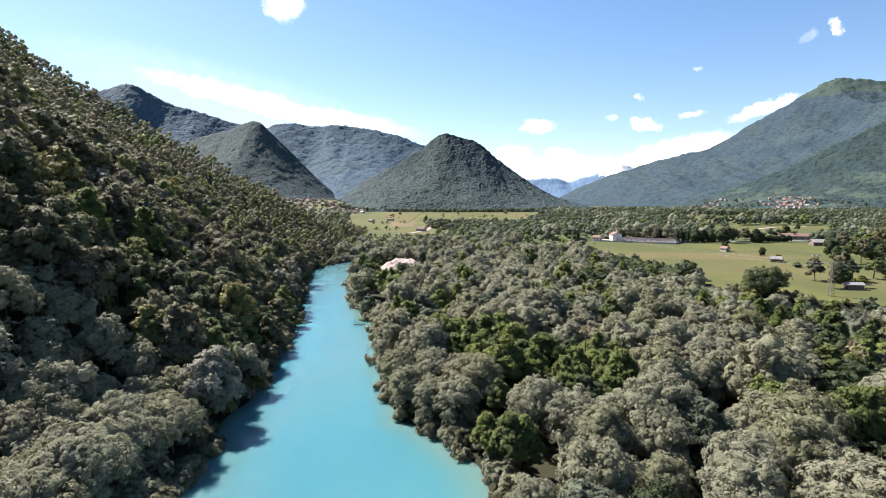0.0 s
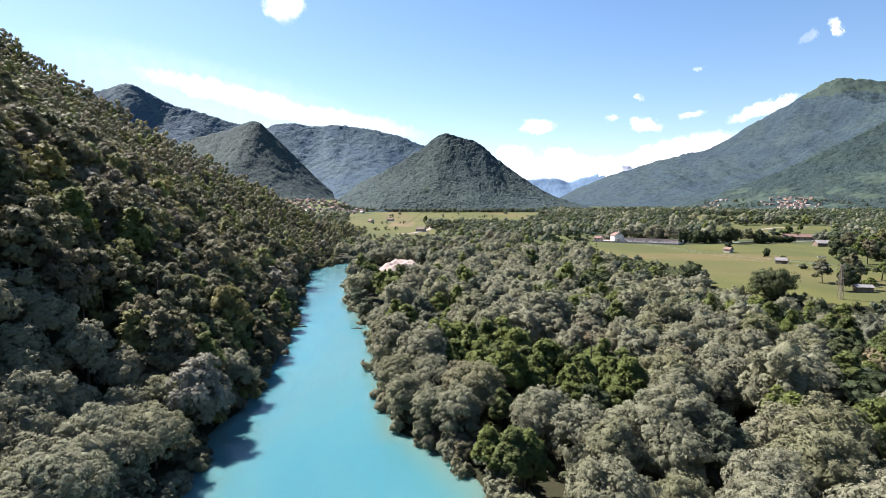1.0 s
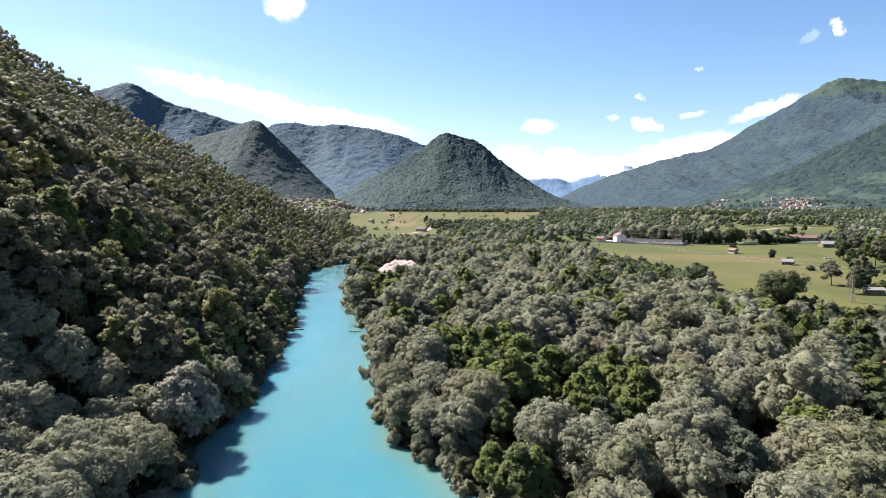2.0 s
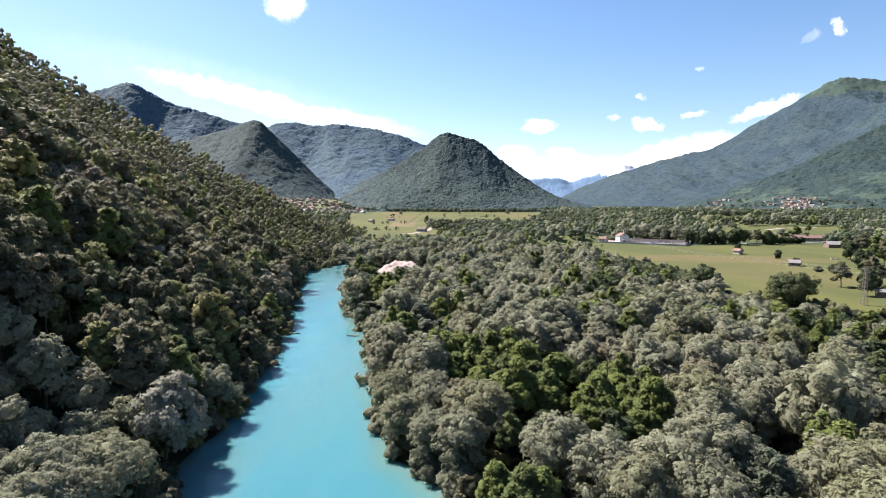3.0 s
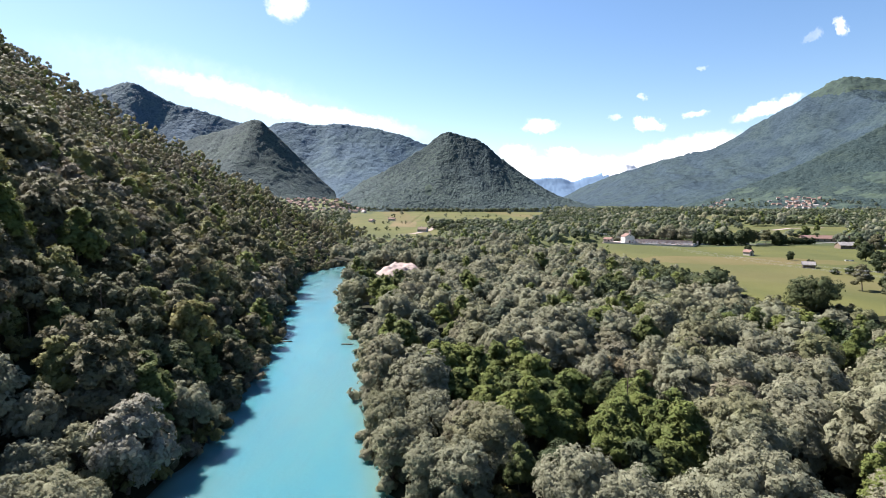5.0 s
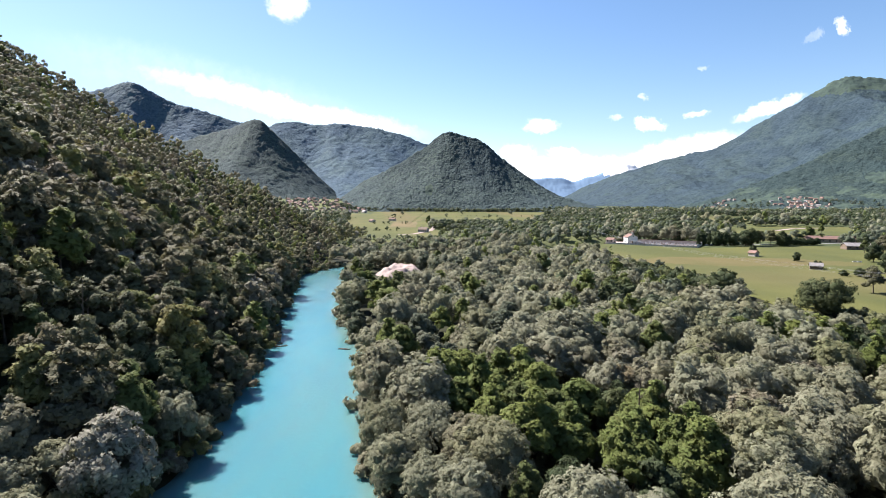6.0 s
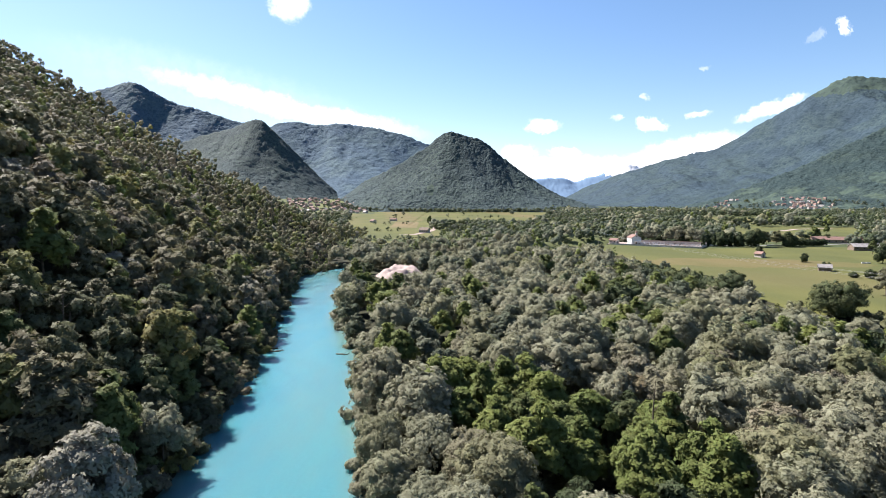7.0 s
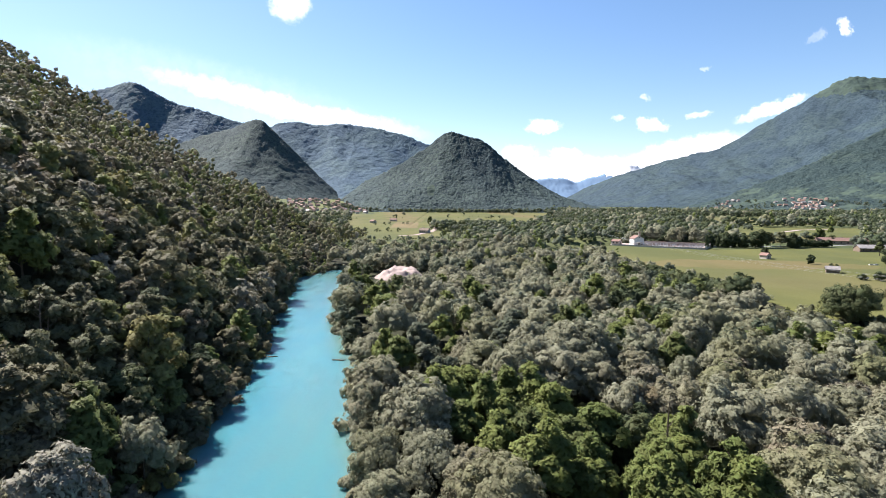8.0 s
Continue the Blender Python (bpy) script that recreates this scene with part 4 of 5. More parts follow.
# ---------------------------------------------------------------- gravel heap
def gravel_heap():
    def z_of(x, y):
        r = np.hypot((x - GRAVEL_AT[0]) / 14, (y - GRAVEL_AT[1]) / 18)
        return 1.3 + 4.6 * smooth((1.05 - r) * 1.9) * (1 + 0.03 * (x - GRAVEL_AT[0]) + 1.2 * fbm(x / 5, y / 9, 17, 3)) + 0.5 * fbm(x / 2, y / 2, 18, 2) - 2 * (r > 1.02)
    me = grid_mesh("gravel_heap", np.arange(GRAVEL_AT[0] - 21, GRAVEL_AT[0] + 21, 0.8), np.arange(GRAVEL_AT[1] - 22, GRAVEL_AT[1] + 22, 0.9), z_of, None, (GRAVEL,))
    return tagged(new("gravel_heap", me), "pale pinkish heap of river gravel on the bank", "gravel heap", kind="stuff")


gravel_heap()


# ---------------------------------------------------------------- parts out of bmesh
def part(name, bm, mat, parent, label=""):
    me = bpy.data.meshes.new(name)
    bm.to_mesh(me)
    bm.free()
    me.materials.append(mat)
    ob = new(name, me)
    ob.parent = parent
    return tagged(ob, label)


def thing(name, label, category, m, group="", kind=""):
    root = new(name)
    root.empty_display_size = 0.5
    root.matrix_world = m
    return tagged(root, label, category, group, kind)


def box(bm, x0, x1, y0, y1, z0, z1):
    v = [bm.verts.new((x, y, z)) for z in (z0, z1) for x, y in ((x0, y0), (x1, y0), (x1, y1), (x0, y1))]
    for f in ((3, 2, 1, 0), (4, 5, 6, 7), (0, 1, 5, 4), (1, 2, 6, 5), (2, 3, 7, 6), (3, 0, 4, 7)):
        bm.faces.new([v[i] for i in f])
    return bm


def boxes(*all_boxes):
    bm = bmesh.new()
    for b in all_boxes:
        box(bm, *b)
    return bm


def gabled_walls(w, l, h, rise):
    """Walls with gable ends; the ridge runs along y."""
    bm = bmesh.new()
    ring = [(-w / 2, h), (-w / 2, -0.6), (w / 2, -0.6), (w / 2, h), (0, h + rise)]
    a = [bm.verts.new((x, -l / 2, z)) for x, z in ring]
    b = [bm.verts.new((x, l / 2, z)) for x, z in ring]
    bm.faces.new(a), bm.faces.new(b[::-1])
    for i in range(5):
        j = (i + 1) % 5
        bm.faces.new((a[j], a[i], b[i], b[j]))
    return bm


def gabled_roof(w, l, h, rise, over=0.45, thick=0.22):
    """Two thick slopes that overhang the walls."""
    bm = bmesh.new()
    f = rise / (w / 2)
    ring = [(-w / 2 - over, h - over * f + 0.03), (0, h + rise + 0.03), (w / 2 + over, h - over * f + 0.03), (w / 2 + over, h - over * f + thick + 0.03), (0, h + rise + thick * 1.3 + 0.03), (-w / 2 - over, h - over * f + thick + 0.03)]
    a = [bm.verts.new((x, -l / 2 - over, z)) for x, z in ring]
    b = [bm.verts.new((x, l / 2 + over, z)) for x, z in ring]
    bm.faces.new((a[0], a[1], a[4], a[5])), bm.faces.new((a[1], a[2], a[3], a[4]))
    bm.faces.new((b[5], b[4], b[1], b[0])), bm.faces.new((b[4], b[3], b[2], b[1]))
    for i in range(6):
        j = (i + 1) % 6
        bm.faces.new((a[j], a[i], b[i], b[j]))
    return bm


def house(name, label, category, m, w, l, h, rise, wall, roof, rows=1, bays=3, chimney=True, door=True, group=""):
    root = thing(name, label, category, m, group)
    part("wall", gabled_walls(w, l, h, rise), wall, root)
    part("roof", gabled_roof(w, l, h, rise), roof, root)
    if chimney:
        part("chimney", boxes((w * 0.12, w * 0.12 + 0.7, l * 0.2, l * 0.2 + 0.7, h + rise * 0.4, h + rise + 0.9), (w * 0.12 - 0.08, w * 0.12 + 0.78, l * 0.2 - 0.08, l * 0.2 + 0.78, h + rise + 0.9, h + rise + 1.05)), wall, root)
    for r in range(rows):
        for k in range(bays):
            y = (k + 0.5) / bays * l - l / 2
            z = 1.0 + r * 2.8
            for sx in (-1, 1):
                win = part("window", boxes((sx * w / 2 - 0.06, sx * w / 2 + 0.06, y - 0.5, y + 0.5, z, z + 1.3)), DARKHOLE, root)
                part("sill", boxes((sx * w / 2 - 0.12, sx * w / 2 + 0.12, y - 0.62, y + 0.62, z - 0.12, z)), LIME, win)
    if door:
        part("door", boxes((-0.6, 0.6, -l / 2 - 0.06, -l / 2 + 0.06, -0.3, 2.05)), BOARDS, root)
    return root


def on_ground(x, y, turn=0.0, up=0.0):
    return pose(x, y, float(height(np.array(float(x)), np.array(float(y)))) + up, 0, 0, turn)


# ---------------------------------------------------------------- chapel and graveyard
WALL_A, WALL_B = Vector((143, 513)), Vector((201, 476))
yard_way = (WALL_B - WALL_A).normalized()
yard_side = Vector((-yard_way.y, yard_way.x))
yard_turn = math.degrees(math.atan2(yard_way.y, yard_way.x))
YARD_Z = 6.8


def yard(along, back, up=0.0, turn=0.0):
    p = WALL_A + yard_way * along + yard_side * back
    return pose(p.x, p.y, YARD_Z + up, 0, 0, yard_turn + turn)


def chapel():
    root = house("chapel", "small white chapel with tiled roof and bell turret by graveyard", "chapel", yard(14, 10, 0, 36), 8.4, 10.0, 5.6, 2.4, WHITE, TILES, 1, 3, False, True)
    part("bell_turret", boxes((-0.8, -0.35, -5.6, -4.2, 7.6, 9.8), (0.35, 0.8, -5.6, -4.2, 7.6, 9.8), (-0.8, 0.8, -5.6, -4.2, 9.8, 10.2), (-0.8, 0.8, -5.6, -4.2, 7.4, 8.6)), LIME, root)
    bm = bmesh.new()
    bmesh.ops.create_cone(bm, cap_ends=True, segments=4, radius1=1.5, radius2=0.05, depth=1.5, matrix=pose(0, -4.9, 10.95, 0, 0, 45))
    part("turret_roof", bm, TILES, root)
    bm = bmesh.new()
    bmesh.ops.create_cone(bm, cap_ends=True, segments=10, radius1=0.34, radius2=0.18, depth=0.6, matrix=pose(0, -4.9, 9.2))
    part("bell", bm, STEEL, root)
    bm = bmesh.new()
    bmesh.ops.create_circle(bm, cap_ends=True, segments=16, radius=0.5, matrix=pose(0, -5.56, 6.6, 90))
    bmesh.ops.solidify(bm, geom=bm.faces[:], thickness=0.1)
    part("round_window", bm, DARKHOLE, root)
    part("porch", boxes((-2.2, -1.9, -8.2, -7.9, -0.4, 2.6), (1.9, 2.2, -8.2, -7.9, -0.4, 2.6), (-2.5, 2.5, -8.5, -5.45, 2.6, 2.85)), LIME, root)
    return root


chapel()
house("sacristy", "low lime-washed annexe with a tiled roof by the chapel", "outbuilding", yard(-2, 7, 0, 75), 5.0, 7.0, 2.8, 1.5, LIME, TILES, 1, 2, False)


def graveyard():
    root = thing("graveyard_wall", "long low grey stone wall round the graveyard", "wall", yard(0, 0))
    length = (WALL_B - WALL_A).length
    for nm, b in (("front_wall", (-4, length, -0.25, 0.25, -1.6, 0.55)), ("back_wall", (16, length, 26, 26.5, -1.0, 2.6)), ("end_wall", (length - 0.5, length, 0.26, 25.99, -1.0, 1.9))):
        x0, x1, y0, y1, z0, z1 = b
        body = part(nm, boxes(b), STONE if nm != "back_wall" else LIME, root)
        part("coping", boxes((x0 - 0.1, x1 + 0.1, y0 - 0.1, y1 + 0.1, z1 + 0.004, z1 + 0.14)), SLATE if nm != "back_wall" else TILES, body)
    # graves: slab, headstone, kerb
    kinds = []
    for mat, tall in ((STONE, 1.1), (PAINT, 1.3), (STEEL, 0.95)):
        g = thing("grave", "weathered grave with a headstone and kerb in a row", "grave", yard(22, 3), "graves of the graveyard")
        part("headstone", boxes((-0.5, 0.5, 0.85, 1.05, 0, tall), (-0.35, 0.35, 0.86, 1.04, tall, tall + 0.18)), mat, g)
        part("slab", boxes((-0.5, 0.5, -1.0, 0.84, 0, 0.22)), STONE, g)
        kinds.append(g)
    n = 0
    for j in range(6):
        for i in range(17):
            if rng.uniform() < 0.12:
                continue
            m = yard(19 + i * 2.85 + rng.uniform(-0.2, 0.2), 2.4 + j * 3.9, 0, rng.uniform(-4, 4))
            if n < 3:
                kinds[n].matrix_world = m
            else:
                copy_thing(kinds[int(rng.integers(3))], m)
            n += 1


graveyard()
ground_yard = bmesh.new()
box(ground_yard, -6, (WALL_B - WALL_A).length - 0.6, 0.3, 25.9, -1.2, -0.02)
yard_floor = part("yard", ground_yard, GRAVEL, None)
yard_floor.matrix_world = yard(0, 0)
tagged(yard_floor, "pale gravel floor of the walled graveyard", "yard", kind="structure")


# ---------------------------------------------------------------- road with its low wall behind the meadow
def ribbon(name, label, category, points, width, mat, lift=0.06, thick=0.0):
    """A strip that follows the ground along points."""
    pts = np.array(points, float)
    d = np.concatenate([[0], np.cumsum(np.hypot(*np.diff(pts, axis=0).T))])
    t = np.arange(0, d[-1], 4.0)
    c = np.stack([np.interp(t, d, pts[:, 0]), np.interp(t, d, pts[:, 1])], -1)
    w = np.gradient(c, axis=0)
    sd = np.stack([w[:, 1], -w[:, 0]], -1) / np.hypot(w[:, 0], w[:, 1])[:, None] * width / 2
    rows = [c - sd, c - sd * 0.33, c + sd * 0.33, c + sd]
    z = np.max([height(r[:, 0], r[:, 1]) for r in rows], 0) + lift
    co = np.stack([np.column_stack([r, z]) for r in rows], 1).reshape(-1, 3)
    i = (np.arange(len(t) - 1)[:, None] * 4 + np.arange(3)[None]).reshape(-1)
    me = fast_mesh(name, co, np.stack([i, i + 1, i + 5, i + 4], -1))
    me.materials.append(mat)
    return tagged(new(name, me), label, category, kind="structure")


ASPHALT = simple("worn_asphalt", (0.10, 0.10, 0.10), (0.17, 0.165, 0.16), 0.3, 0.9, 0.01)
ribbon("road", "narrow worn grey road behind the meadow", "road", [(120, 556), (150, 546), (203, 506), (260, 505), (330, 520), (420, 560)], 5.5, ASPHALT)
ribbon("track", "pale dusty farm track across the fields", "track", [(-52, 636), (-36, 650), (-20, 720), (-16, 800), (-25, 880)], 6.0, GRAVEL, 0.12)
ribbon("field_path", "pale dirt path through the upper meadow", "path", [(420, 740), (470, 790), (540, 820)], 7.0, GRAVEL, 0.12)


def low_wall(x0, x1, y):
    root = thing("roadside_wall", "long low white-washed wall along the road", "wall", on_ground(x0, y))
    n = int((x1 - x0) / 6)
    for k in range(n):
        if k % 5 == 4:
            continue
        part("panel", boxes((k * 6, k * 6 + 5.6, 0, 0.3, -0.5, 1.35)), PAINT, root)
        part("pier", boxes((k * 6 + 5.61, k * 6 + 5.99, -0.05, 0.35, -0.5, 1.6)), LIME, root)


low_wall(206, 298, 500.5)


# ---------------------------------------------------------------- huts, barns and farm
house("field_hut", "small hut with pale wall under an old tree in the meadow", "hut", on_ground(208, 407, 24), 4.0, 5.0, 2.4, 1.3, LIME, TILES, 0, 1, False)
house("hay_shed", "weathered hay shed with a pale sheet roof in the meadow", "shed", on_ground(203, 336, 62), 4.0, 5.8, 2.0, 1.3, BOARDS, SLATE, 0, 1, False)
house("garden_shed", "low shed with a grey sheet roof between trees", "shed", on_ground(173, 231, 78), 3.6, 6.0, 2.0, 0.7, BOARDS, SLATE, 0, 1, False)
house("long_barn", "long low barn with a faded grey roof at the field edge", "barn", on_ground(331, 462, 80), 9.5, 42.0, 2.8, 2.2, BOARDS, SLATE, 1, 9, False)
house("brick_barn", "long barn with a red tiled roof behind trees", "barn", on_ground(352, 540, 74), 9.0, 42.0, 3.2, 2.4, OCHRE, TILES, 1, 8, False)
house("brick_barn", "long barn with a red tiled roof behind trees", "barn", on_ground(405, 500, 84), 10.0, 40.0, 3.6, 2.6, OCHRE, TILES, 1, 8, False)
house("farmhouse", "farmhouse with a dark roof beside a pale track", "house", on_ground(-27, 690, 70), 7.5, 11.0, 3.4, 2.4, LIME, BOARDS, 1, 4)
house("field_barn", "small barn with a tiled roof among the fields", "barn", on_ground(-128, 990, 40), 7.0, 11.0, 3.0, 2.2, LIME, TILES, 1, 2, False)
house("field_barn", "small barn with a tiled roof among the fields", "barn", on_ground(-100, 1060, 80), 7.0, 12.0, 3.0, 2.2, LIME, TILES, 1, 2, False)
house("field_barn", "small barn with a tiled roof among the fields", "barn", on_ground(-30, 1010, 85), 7.0, 12.0, 3.0, 2.2, OCHRE, TILES, 1, 2, False)
pallets = thing("water_trough", "pair of pale water troughs on the meadow", "trough", on_ground(252, 372, 80))
for k in (-1.3, 1.3):
    part("basin", boxes((-0.5, 0.5, k - 1.1, k + 1.1, 0, 0.15), (-0.5, -0.4, k - 1.1, k + 1.1, 0.15, 0.7), (0.4, 0.5, k - 1.1, k + 1.1, 0.15, 0.7), (-0.4, 0.4, k - 1.1, k - 1.0, 0.15, 0.7), (-0.4, 0.4, k + 1.0, k + 1.1, 0.15, 0.7)), PAINT, pallets)


# ---------------------------------------------------------------- villages
def village(places, label, group):
    kinds = []
    for k, (w, l, h, rise, wall, roof) in enumerate(((8, 10, 4.8, 2.8, LIME, TILES), (7.5, 13, 4.0, 2.8, OCHRE, TILES), (8.5, 10, 5.4, 3.0, OCHRE, TILES), (8, 16, 3.6, 2.6, LIME, SLATE))):
        kinds.append(house("house", label, "house", pose(0, 0, -50), w, l, h, rise, wall, roof, 2 if h > 5 else 1, 2, group=group))
    for n, (x, y, z) in enumerate(places):
        m = pose(x, y, z, 0, 0, rng.choice((10, 55, 100, 145)) + rng.normal(0, 14))
        if n < 4:
            kinds[n].matrix_world = m
        else:
            copy_thing(kinds[int(rng.choice(4, p=(0.36, 0.3, 0.24, 0.1)))], m)


spots = []
for k in range(900):
    if len(spots) == 105:
        break
    y = rng.uniform(1500, 1900)
    x = y * rng.uniform(-0.285, -0.135)
    if all(math.hypot(x - a, y - b) > 10.5 for a, b, c in spots) and rng.uniform() < 0.4 + 2 * abs(float(fbm(np.array(x / 60), np.array(y / 60), 90))):
        spots.append((x, y, float(height(np.array(x), np.array(y)))))
village(spots, "village house with pale walls and red tiled roof", "houses of the village under the hill")
spots = []
for k in range(1400):
    if len(spots) == 62:
        break
    y = rng.uniform(1500, 2300)
    x = y * (rng.normal(0.622, 0.019) if len(spots) < 48 else rng.normal(0.478, 0.013))
    z = max(slope_height("backdrop_mountain_east", x, y), slope_height("backdrop_foothill_east", x, y), float(height(np.array(x), np.array(y))))
    if all(math.hypot(x - a, y - b) > 14 for a, b, c in spots) and 0.000 < (z - EYE) / y + 0.013 < 0.019:
        spots.append((x, y, z))
village(spots, "village house at the foot of the mountain", "houses of the mountain village")


# ---------------------------------------------------------------- power line
def bar(bm, a, b, r):
    a, b = Vector(a), Vector(b)
    q = (b - a).to_track_quat("Z", "Y").to_matrix().to_4x4()
    m = Matrix.Translation((a + b) / 2) @ q
    bmesh.ops.create_cone(bm, cap_ends=True, segments=4, radius1=r, radius2=r, depth=(b - a).length, matrix=m)


def pylon(x, y, tall=13.5):
    root = thing("power_pylon", "slender rusty lattice pylon at the edge of the wood", "pylon", on_ground(x, y, 12))
    half = lambda z: 0.75 - 0.5 * z / tall
    corners = ((-1, -1), (1, -1), (1, 1), (-1, 1))
    for sx, sy in corners:
        bm = bmesh.new()
        bar(bm, (sx * half(0), sy * half(0), -0.5), (sx * half(tall), sy * half(tall), tall), 0.085)
        part("leg", bm, STEEL, root)
    for k in range(9):
        z0, z1 = tall * k / 9, tall * (k + 1) / 9
        for (ax, ay), (bx, by) in zip(corners, corners[1:] + corners[:1]):
            for (cx, cy), (ex, ey) in (((ax, ay), (bx, by)), ((bx, by), (ax, ay))):
                bm = bmesh.new()
                bar(bm, (cx * half(z0), cy * half(z0), z0), (ex * half(z1), ey * half(z1), z1), 0.045)
                part("brace", bm, STEEL, root)
    for z, reach in ((tall - 0.3, 1.7), (tall - 1.8, 2.1)):
        bm = bmesh.new()
        bar(bm, (-reach, 0, z), (reach, 0, z), 0.09)
        arm = part("cross_arm", bm, STEEL, root)
        for sx in (-1, 1):
            bm = bmesh.new()
            bar(bm, (sx * reach * 0.95, 0, z - 0.5), (sx * reach * 0.95, 0, z), 0.08)
            part("insulator", bm, DARKHOLE, arm)
    return root


def pole(x, y, tall=9.5):
    root = thing("power_pole", "plain weathered wooden power pole by the chapel", "pole", on_ground(x, y))
    bm = bmesh.new()
    bmesh.ops.create_cone(bm, cap_ends=True, segments=8, radius1=0.2, radius2=0.13, depth=tall + 0.6, matrix=pose(0, 0, tall / 2 - 0.3))
    part("post", bm, BOARDS, root)
    part("cross_arm", boxes((-1.5, 1.5, -0.08, 0.08, tall - 0.7, tall - 0.5)), BOARDS, root)
    return root


def wire(a, b, sag):
    curve = bpy.data.curves.new("power_wire", "CURVE")
    curve.dimensions, curve.bevel_depth, curve.bevel_resolution = "3D", 0.022, 0
    sp = curve.splines.new("POLY")
    sp.points.add(30)
    for i in range(31):
        f = i / 30
        p = Vector(a).lerp(Vector(b), f)
        sp.points[i].co = (p.x, p.y, p.z - sag * 4 * f * (1 - f), 1)
    curve.materials.append(WIRE)
    return tagged(new("power_wire", curve), "thin sagging aluminium power wire over the treetops", "wire", "wires of the power line")


pylon(151.5, 214)
pylon(268, 118)
pole(139, 548)
for dx, z in ((-1.6, 18.9), (1.6, 18.9), (-2.0, 17.4), (2.0, 17.4)):
    wire((151.5 + dx, 214, z), (139 + dx * 0.7, 548, 15.4), 3.4)
    wire((151.5 + dx, 214, z), (268 + dx, 118, z + 0.5), 2.2)

# ---------------------------------------------------------------- trees that stand alone
plant("field_tree", 0, 129, 219.5, 0.98, 1.0)
plant("dark_tree", 1, 218, 377, 0.56, 0.85, "small round tree alone in the meadow")
plant("dark_tree", 1, 210, 411, 0.72, 0.75, "dark tree leaning over a small hut")
plant("dark_tree", 1, 208, 340, 0.42, 1.0, "bush beside the hay shed")
plant("dark_tree", 1, 205, 306, 0.40, 1.5, "low spreading bush in the meadow")
plant("dark_tree", 1, 199, 309, 0.30, 1.5, "low spreading bush in the meadow")
plant("dark_tree", 1, 216, 356, 0.26, 1.0, "low bush in the meadow")
for x, y, size, wide in ((174, 257, 0.85, 1.1), (181, 250, 0.9, 1.25), (187, 256, 1.0, 1.1), (196, 263, 0.7, 1.1), (206, 263, 0.8, 1.2), (216, 268, 1.0, 1.1), (227, 272, 0.9, 1.1), (240, 282, 1.0, 1.1),
                         (166, 233, 0.55, 1.1), (179, 235, 0.5, 1.3), (230, 318, 1.1, 1.0), (241, 326, 1.1, 1.1), (252, 332, 1.15, 1.0), (263, 330, 1.1, 1.1), (272, 350, 1.2, 1.0), (262, 372, 1.1, 1.0),
                         (285, 362, 1.2, 1.0), (300, 372, 1.1, 1.0), (290, 400, 1.2, 1.1), (310, 404, 1.1, 1.1), (300, 430, 0.8, 1.0), (318, 425, 1.1, 1.0), (335, 420, 1.2, 1.0), (345, 440, 1.2, 1.1), (252, 300, 0.9, 1.0), (270, 300, 1.0, 1.1), (285, 320, 1.1, 1.0)):
    plant(("dark_tree", "hillside_tree", "dark_tree", "ash_tree")[int(rng.integers(4))], 1, x, y, size, wide, "dark tree of a hedge clump beside the meadow")
for x, size in ((226, 1.25), (233, 1.15), (240, 1.2), (250, 1.3), (257, 1.35), (264, 0.9), (271, 1.0), (278, 1.25), (284, 1.1)):
    plant("dark_tree" if size > 1.0 else "hillside_tree", 1, x + rng.uniform(-1, 1), 496 + rng.uniform(-2, 2), size, 0.95, "tall dark tree of the row along the road")
for x in np.arange(287, 318, 3.6):
    plant("dark_tree", 1, x, 500 + 0.15 * (x - 287), 0.58, 1.1, "clipped dense shrub of the roadside hedge")
for x, y in ((206, 484), (218, 492)):
    plant("dark_tree", 1, x, y, 1.0, 0.36, "narrow dark cypress by the graveyard")
for k in range(13):
    p = WALL_A + yard_way * (k * 6.0 - 4) + yard_side * (33 + rng.uniform(-2, 3))
    plant("willow_tree" if k % 3 else "dark_tree", 1, p.x, p.y, rng.uniform(1.0, 1.3), 1.0, "tree of the dense row behind the graveyard")
for x, y, size in ((330, 610, 1.0), (372, 600, 1.7), (300, 640, 1.1), (410, 640, 1.0), (262, 600, 1.1), (-26, 842, 1.3)):
    plant("ash_tree", 1, x, y, size, 0.8, "tall airy tree between the far fields")


plant("dark_tree", 1, 45, 114.5, 0.95, 0.36, "dead trunk wrapped in dark ivy among pale willows")
plant("dark_tree", 1, 24, 163, 0.9, 0.34, "dead trunk wrapped in dark ivy among pale willows")
plant("dark_tree", 1, 3, 146, 0.85, 0.3, "dead trunk wrapped in dark ivy among pale willows")
plant("dark_tree", 0, 14, 119, 1.08, 0.55, "narrow blue-green tree in a fresh green stand")


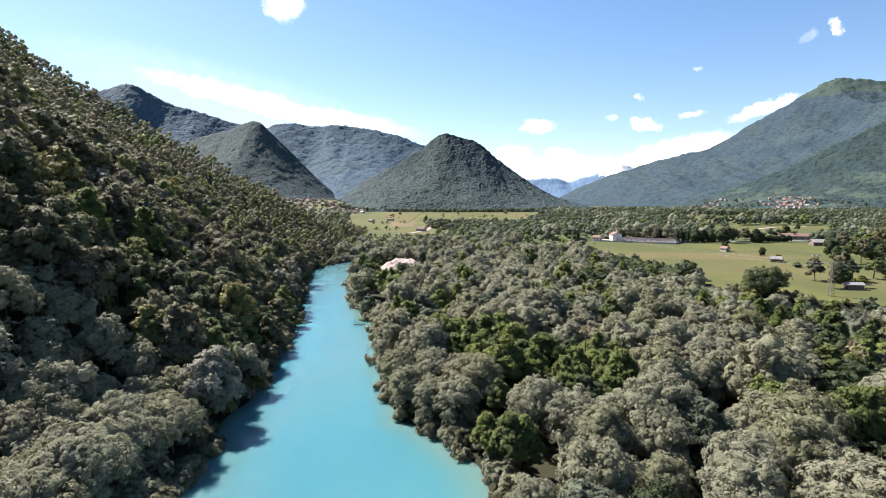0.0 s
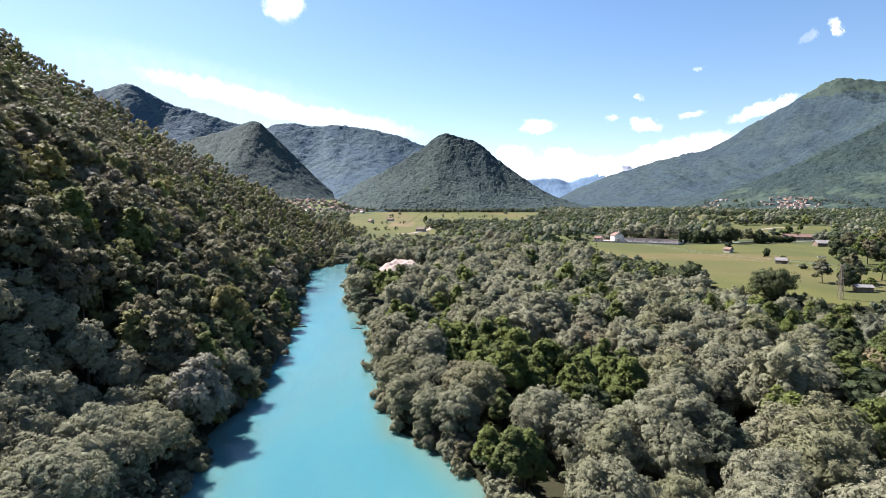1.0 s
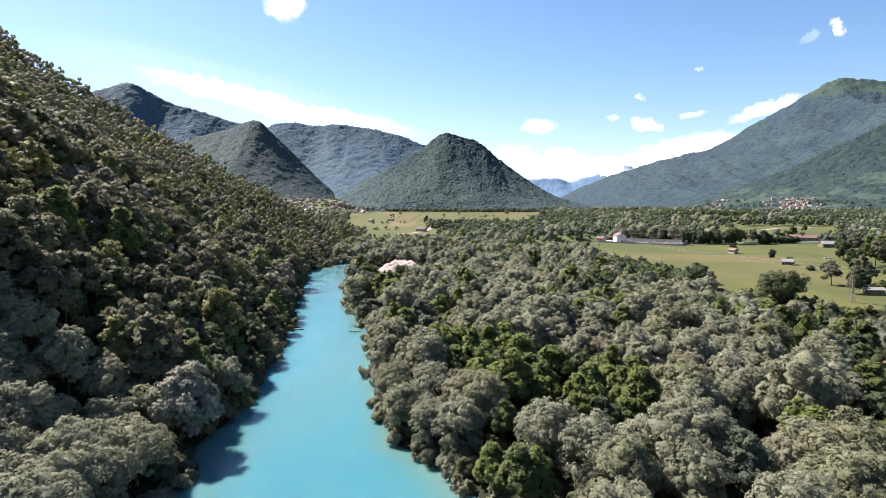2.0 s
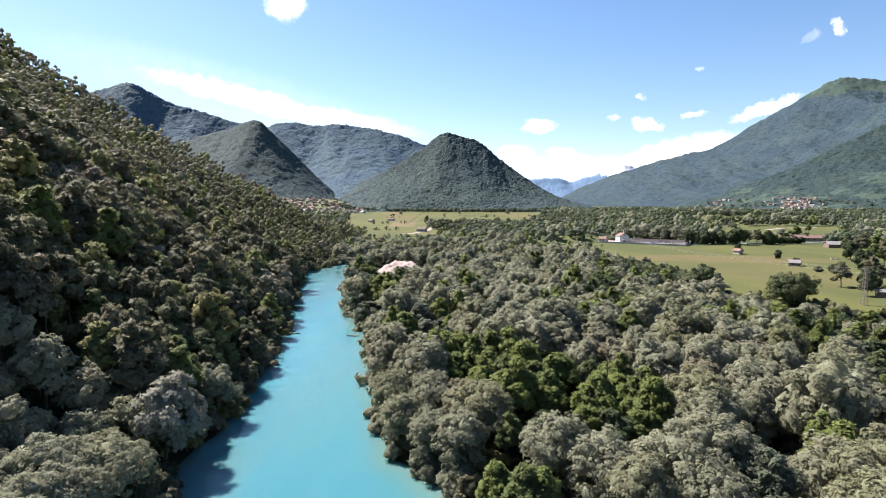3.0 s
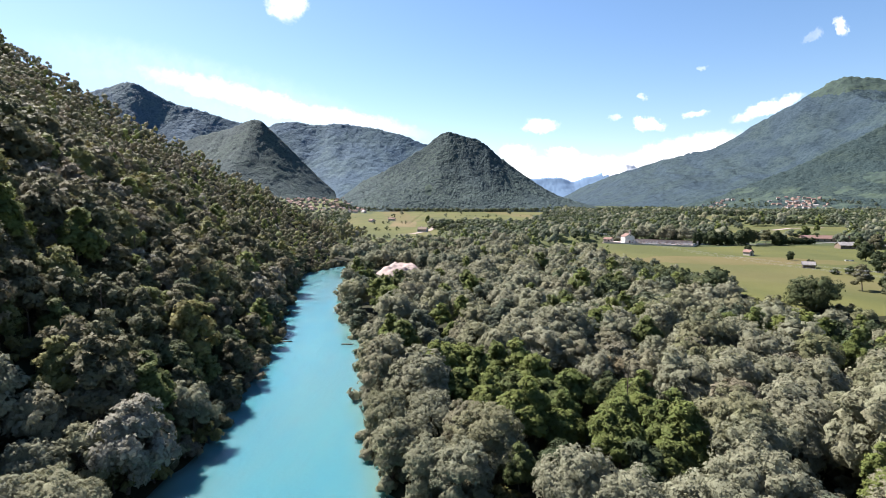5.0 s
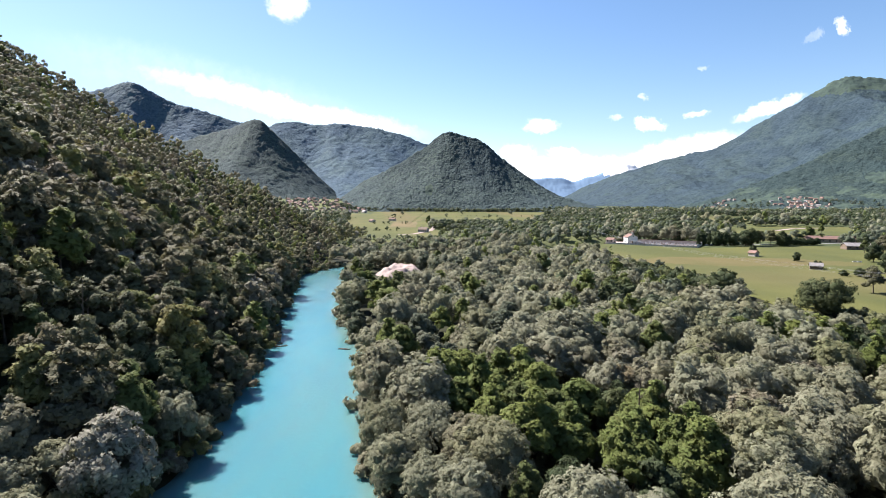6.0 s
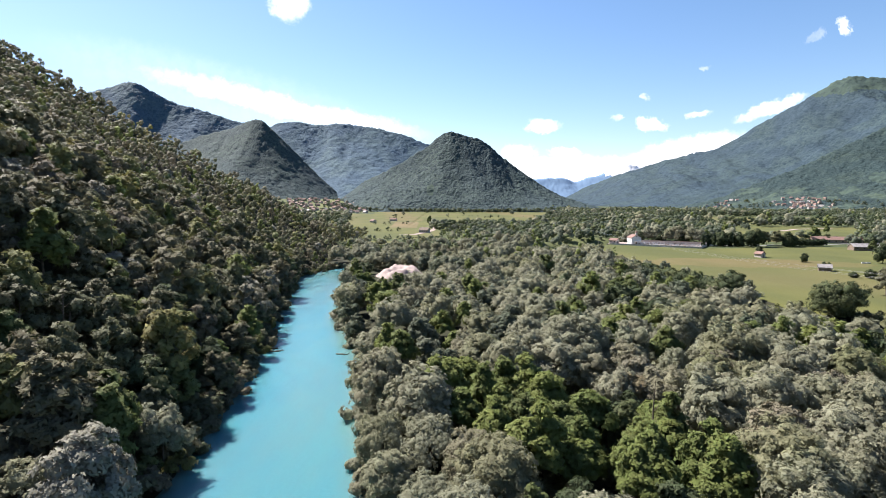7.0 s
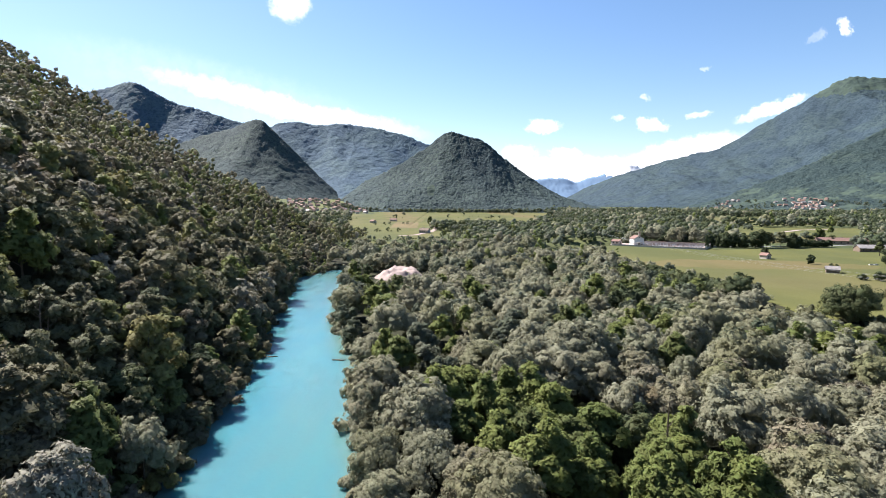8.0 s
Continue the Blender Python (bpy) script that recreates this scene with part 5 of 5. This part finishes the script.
def bare_tree(x, y, tall, label):
    """A dead tree: a thin leaning trunk and many bare twigs."""
    root = thing("bare_tree", label, "tree", on_ground(x, y, rng.uniform(0, 360)))
    def limb(name, pts, radii, parent):
        v, f = tube(pts, radii, 5)
        me = fast_mesh(name, v, f, soft=True)
        me.materials.append(BARK)
        ob = new(name, me)
        ob.parent = parent
        return ob
    trunk = limb("trunk", [(0, 0, -0.5), (0.15, 0.1, tall * 0.35), (0.35, 0.0, tall * 0.7), (0.3, 0.2, tall)], [0.24, 0.19, 0.11, 0.03], root)
    for k in range(16):
        h, a = tall * (0.3 + 0.65 * k / 16), k * 2.4 + rng.uniform(-0.4, 0.4)
        reach = (1 - 0.7 * k / 16) * rng.uniform(1.4, 2.6)
        p = np.array((0.3, 0.05, h))
        w = np.array((math.cos(a), math.sin(a), 0.55))
        limb("branch", [p, p + w * reach * 0.5, p + w * reach + np.array((0, 0, 0.35))], [0.075, 0.05, 0.02], trunk)
    return root


bare_tree(31.6, 120.5, 14.5, "bare dead tree with thin twigs in the green stand")
bare_tree(-66, 132, 15.0, "pale bare dead tree on the wooded slope")
bare_tree(-84, 176, 16.0, "pale bare dead tree on the wooded slope")


# ---------------------------------------------------------------- driftwood
def driftwood(x, y, length, turn):
    root = thing("driftwood", "bleached dead trunk lying in the shallows", "driftwood", pose(x, y, 0.0, 0, 0, turn))
    v, f = tube([(0, 0, 0), (0.25, 0, length * 0.4), (0.2, 0.1, length * 0.8), (0.4, 0.1, length)], [0.32, 0.28, 0.2, 0.06], 7)
    me = fast_mesh("trunk", v[:, [2, 0, 1]], f, soft=True)
    me.materials.append(BARK)
    t = new("trunk", me)
    t.parent = root
    for k, (at, up) in enumerate(((0.35, 0.9), (0.6, -0.7), (0.75, 0.8))):
        v, f = tube([(0, 0, 0), (up * 0.4, 0.2, 0.5), (up, 0.5, 1.4)], [0.12, 0.08, 0.02], 5)
        me = fast_mesh("branch", v[:, [2, 0, 1]] + np.array([at * length, 0, 0]), f, soft=True)
        me.materials.append(BARK)
        b = new("branch", me)
        b.parent = root


driftwood(-53, 192.5, 6.5, 12)
driftwood(-54, 197, 5.0, -8)
driftwood(-31, 191, 3.4, -14)
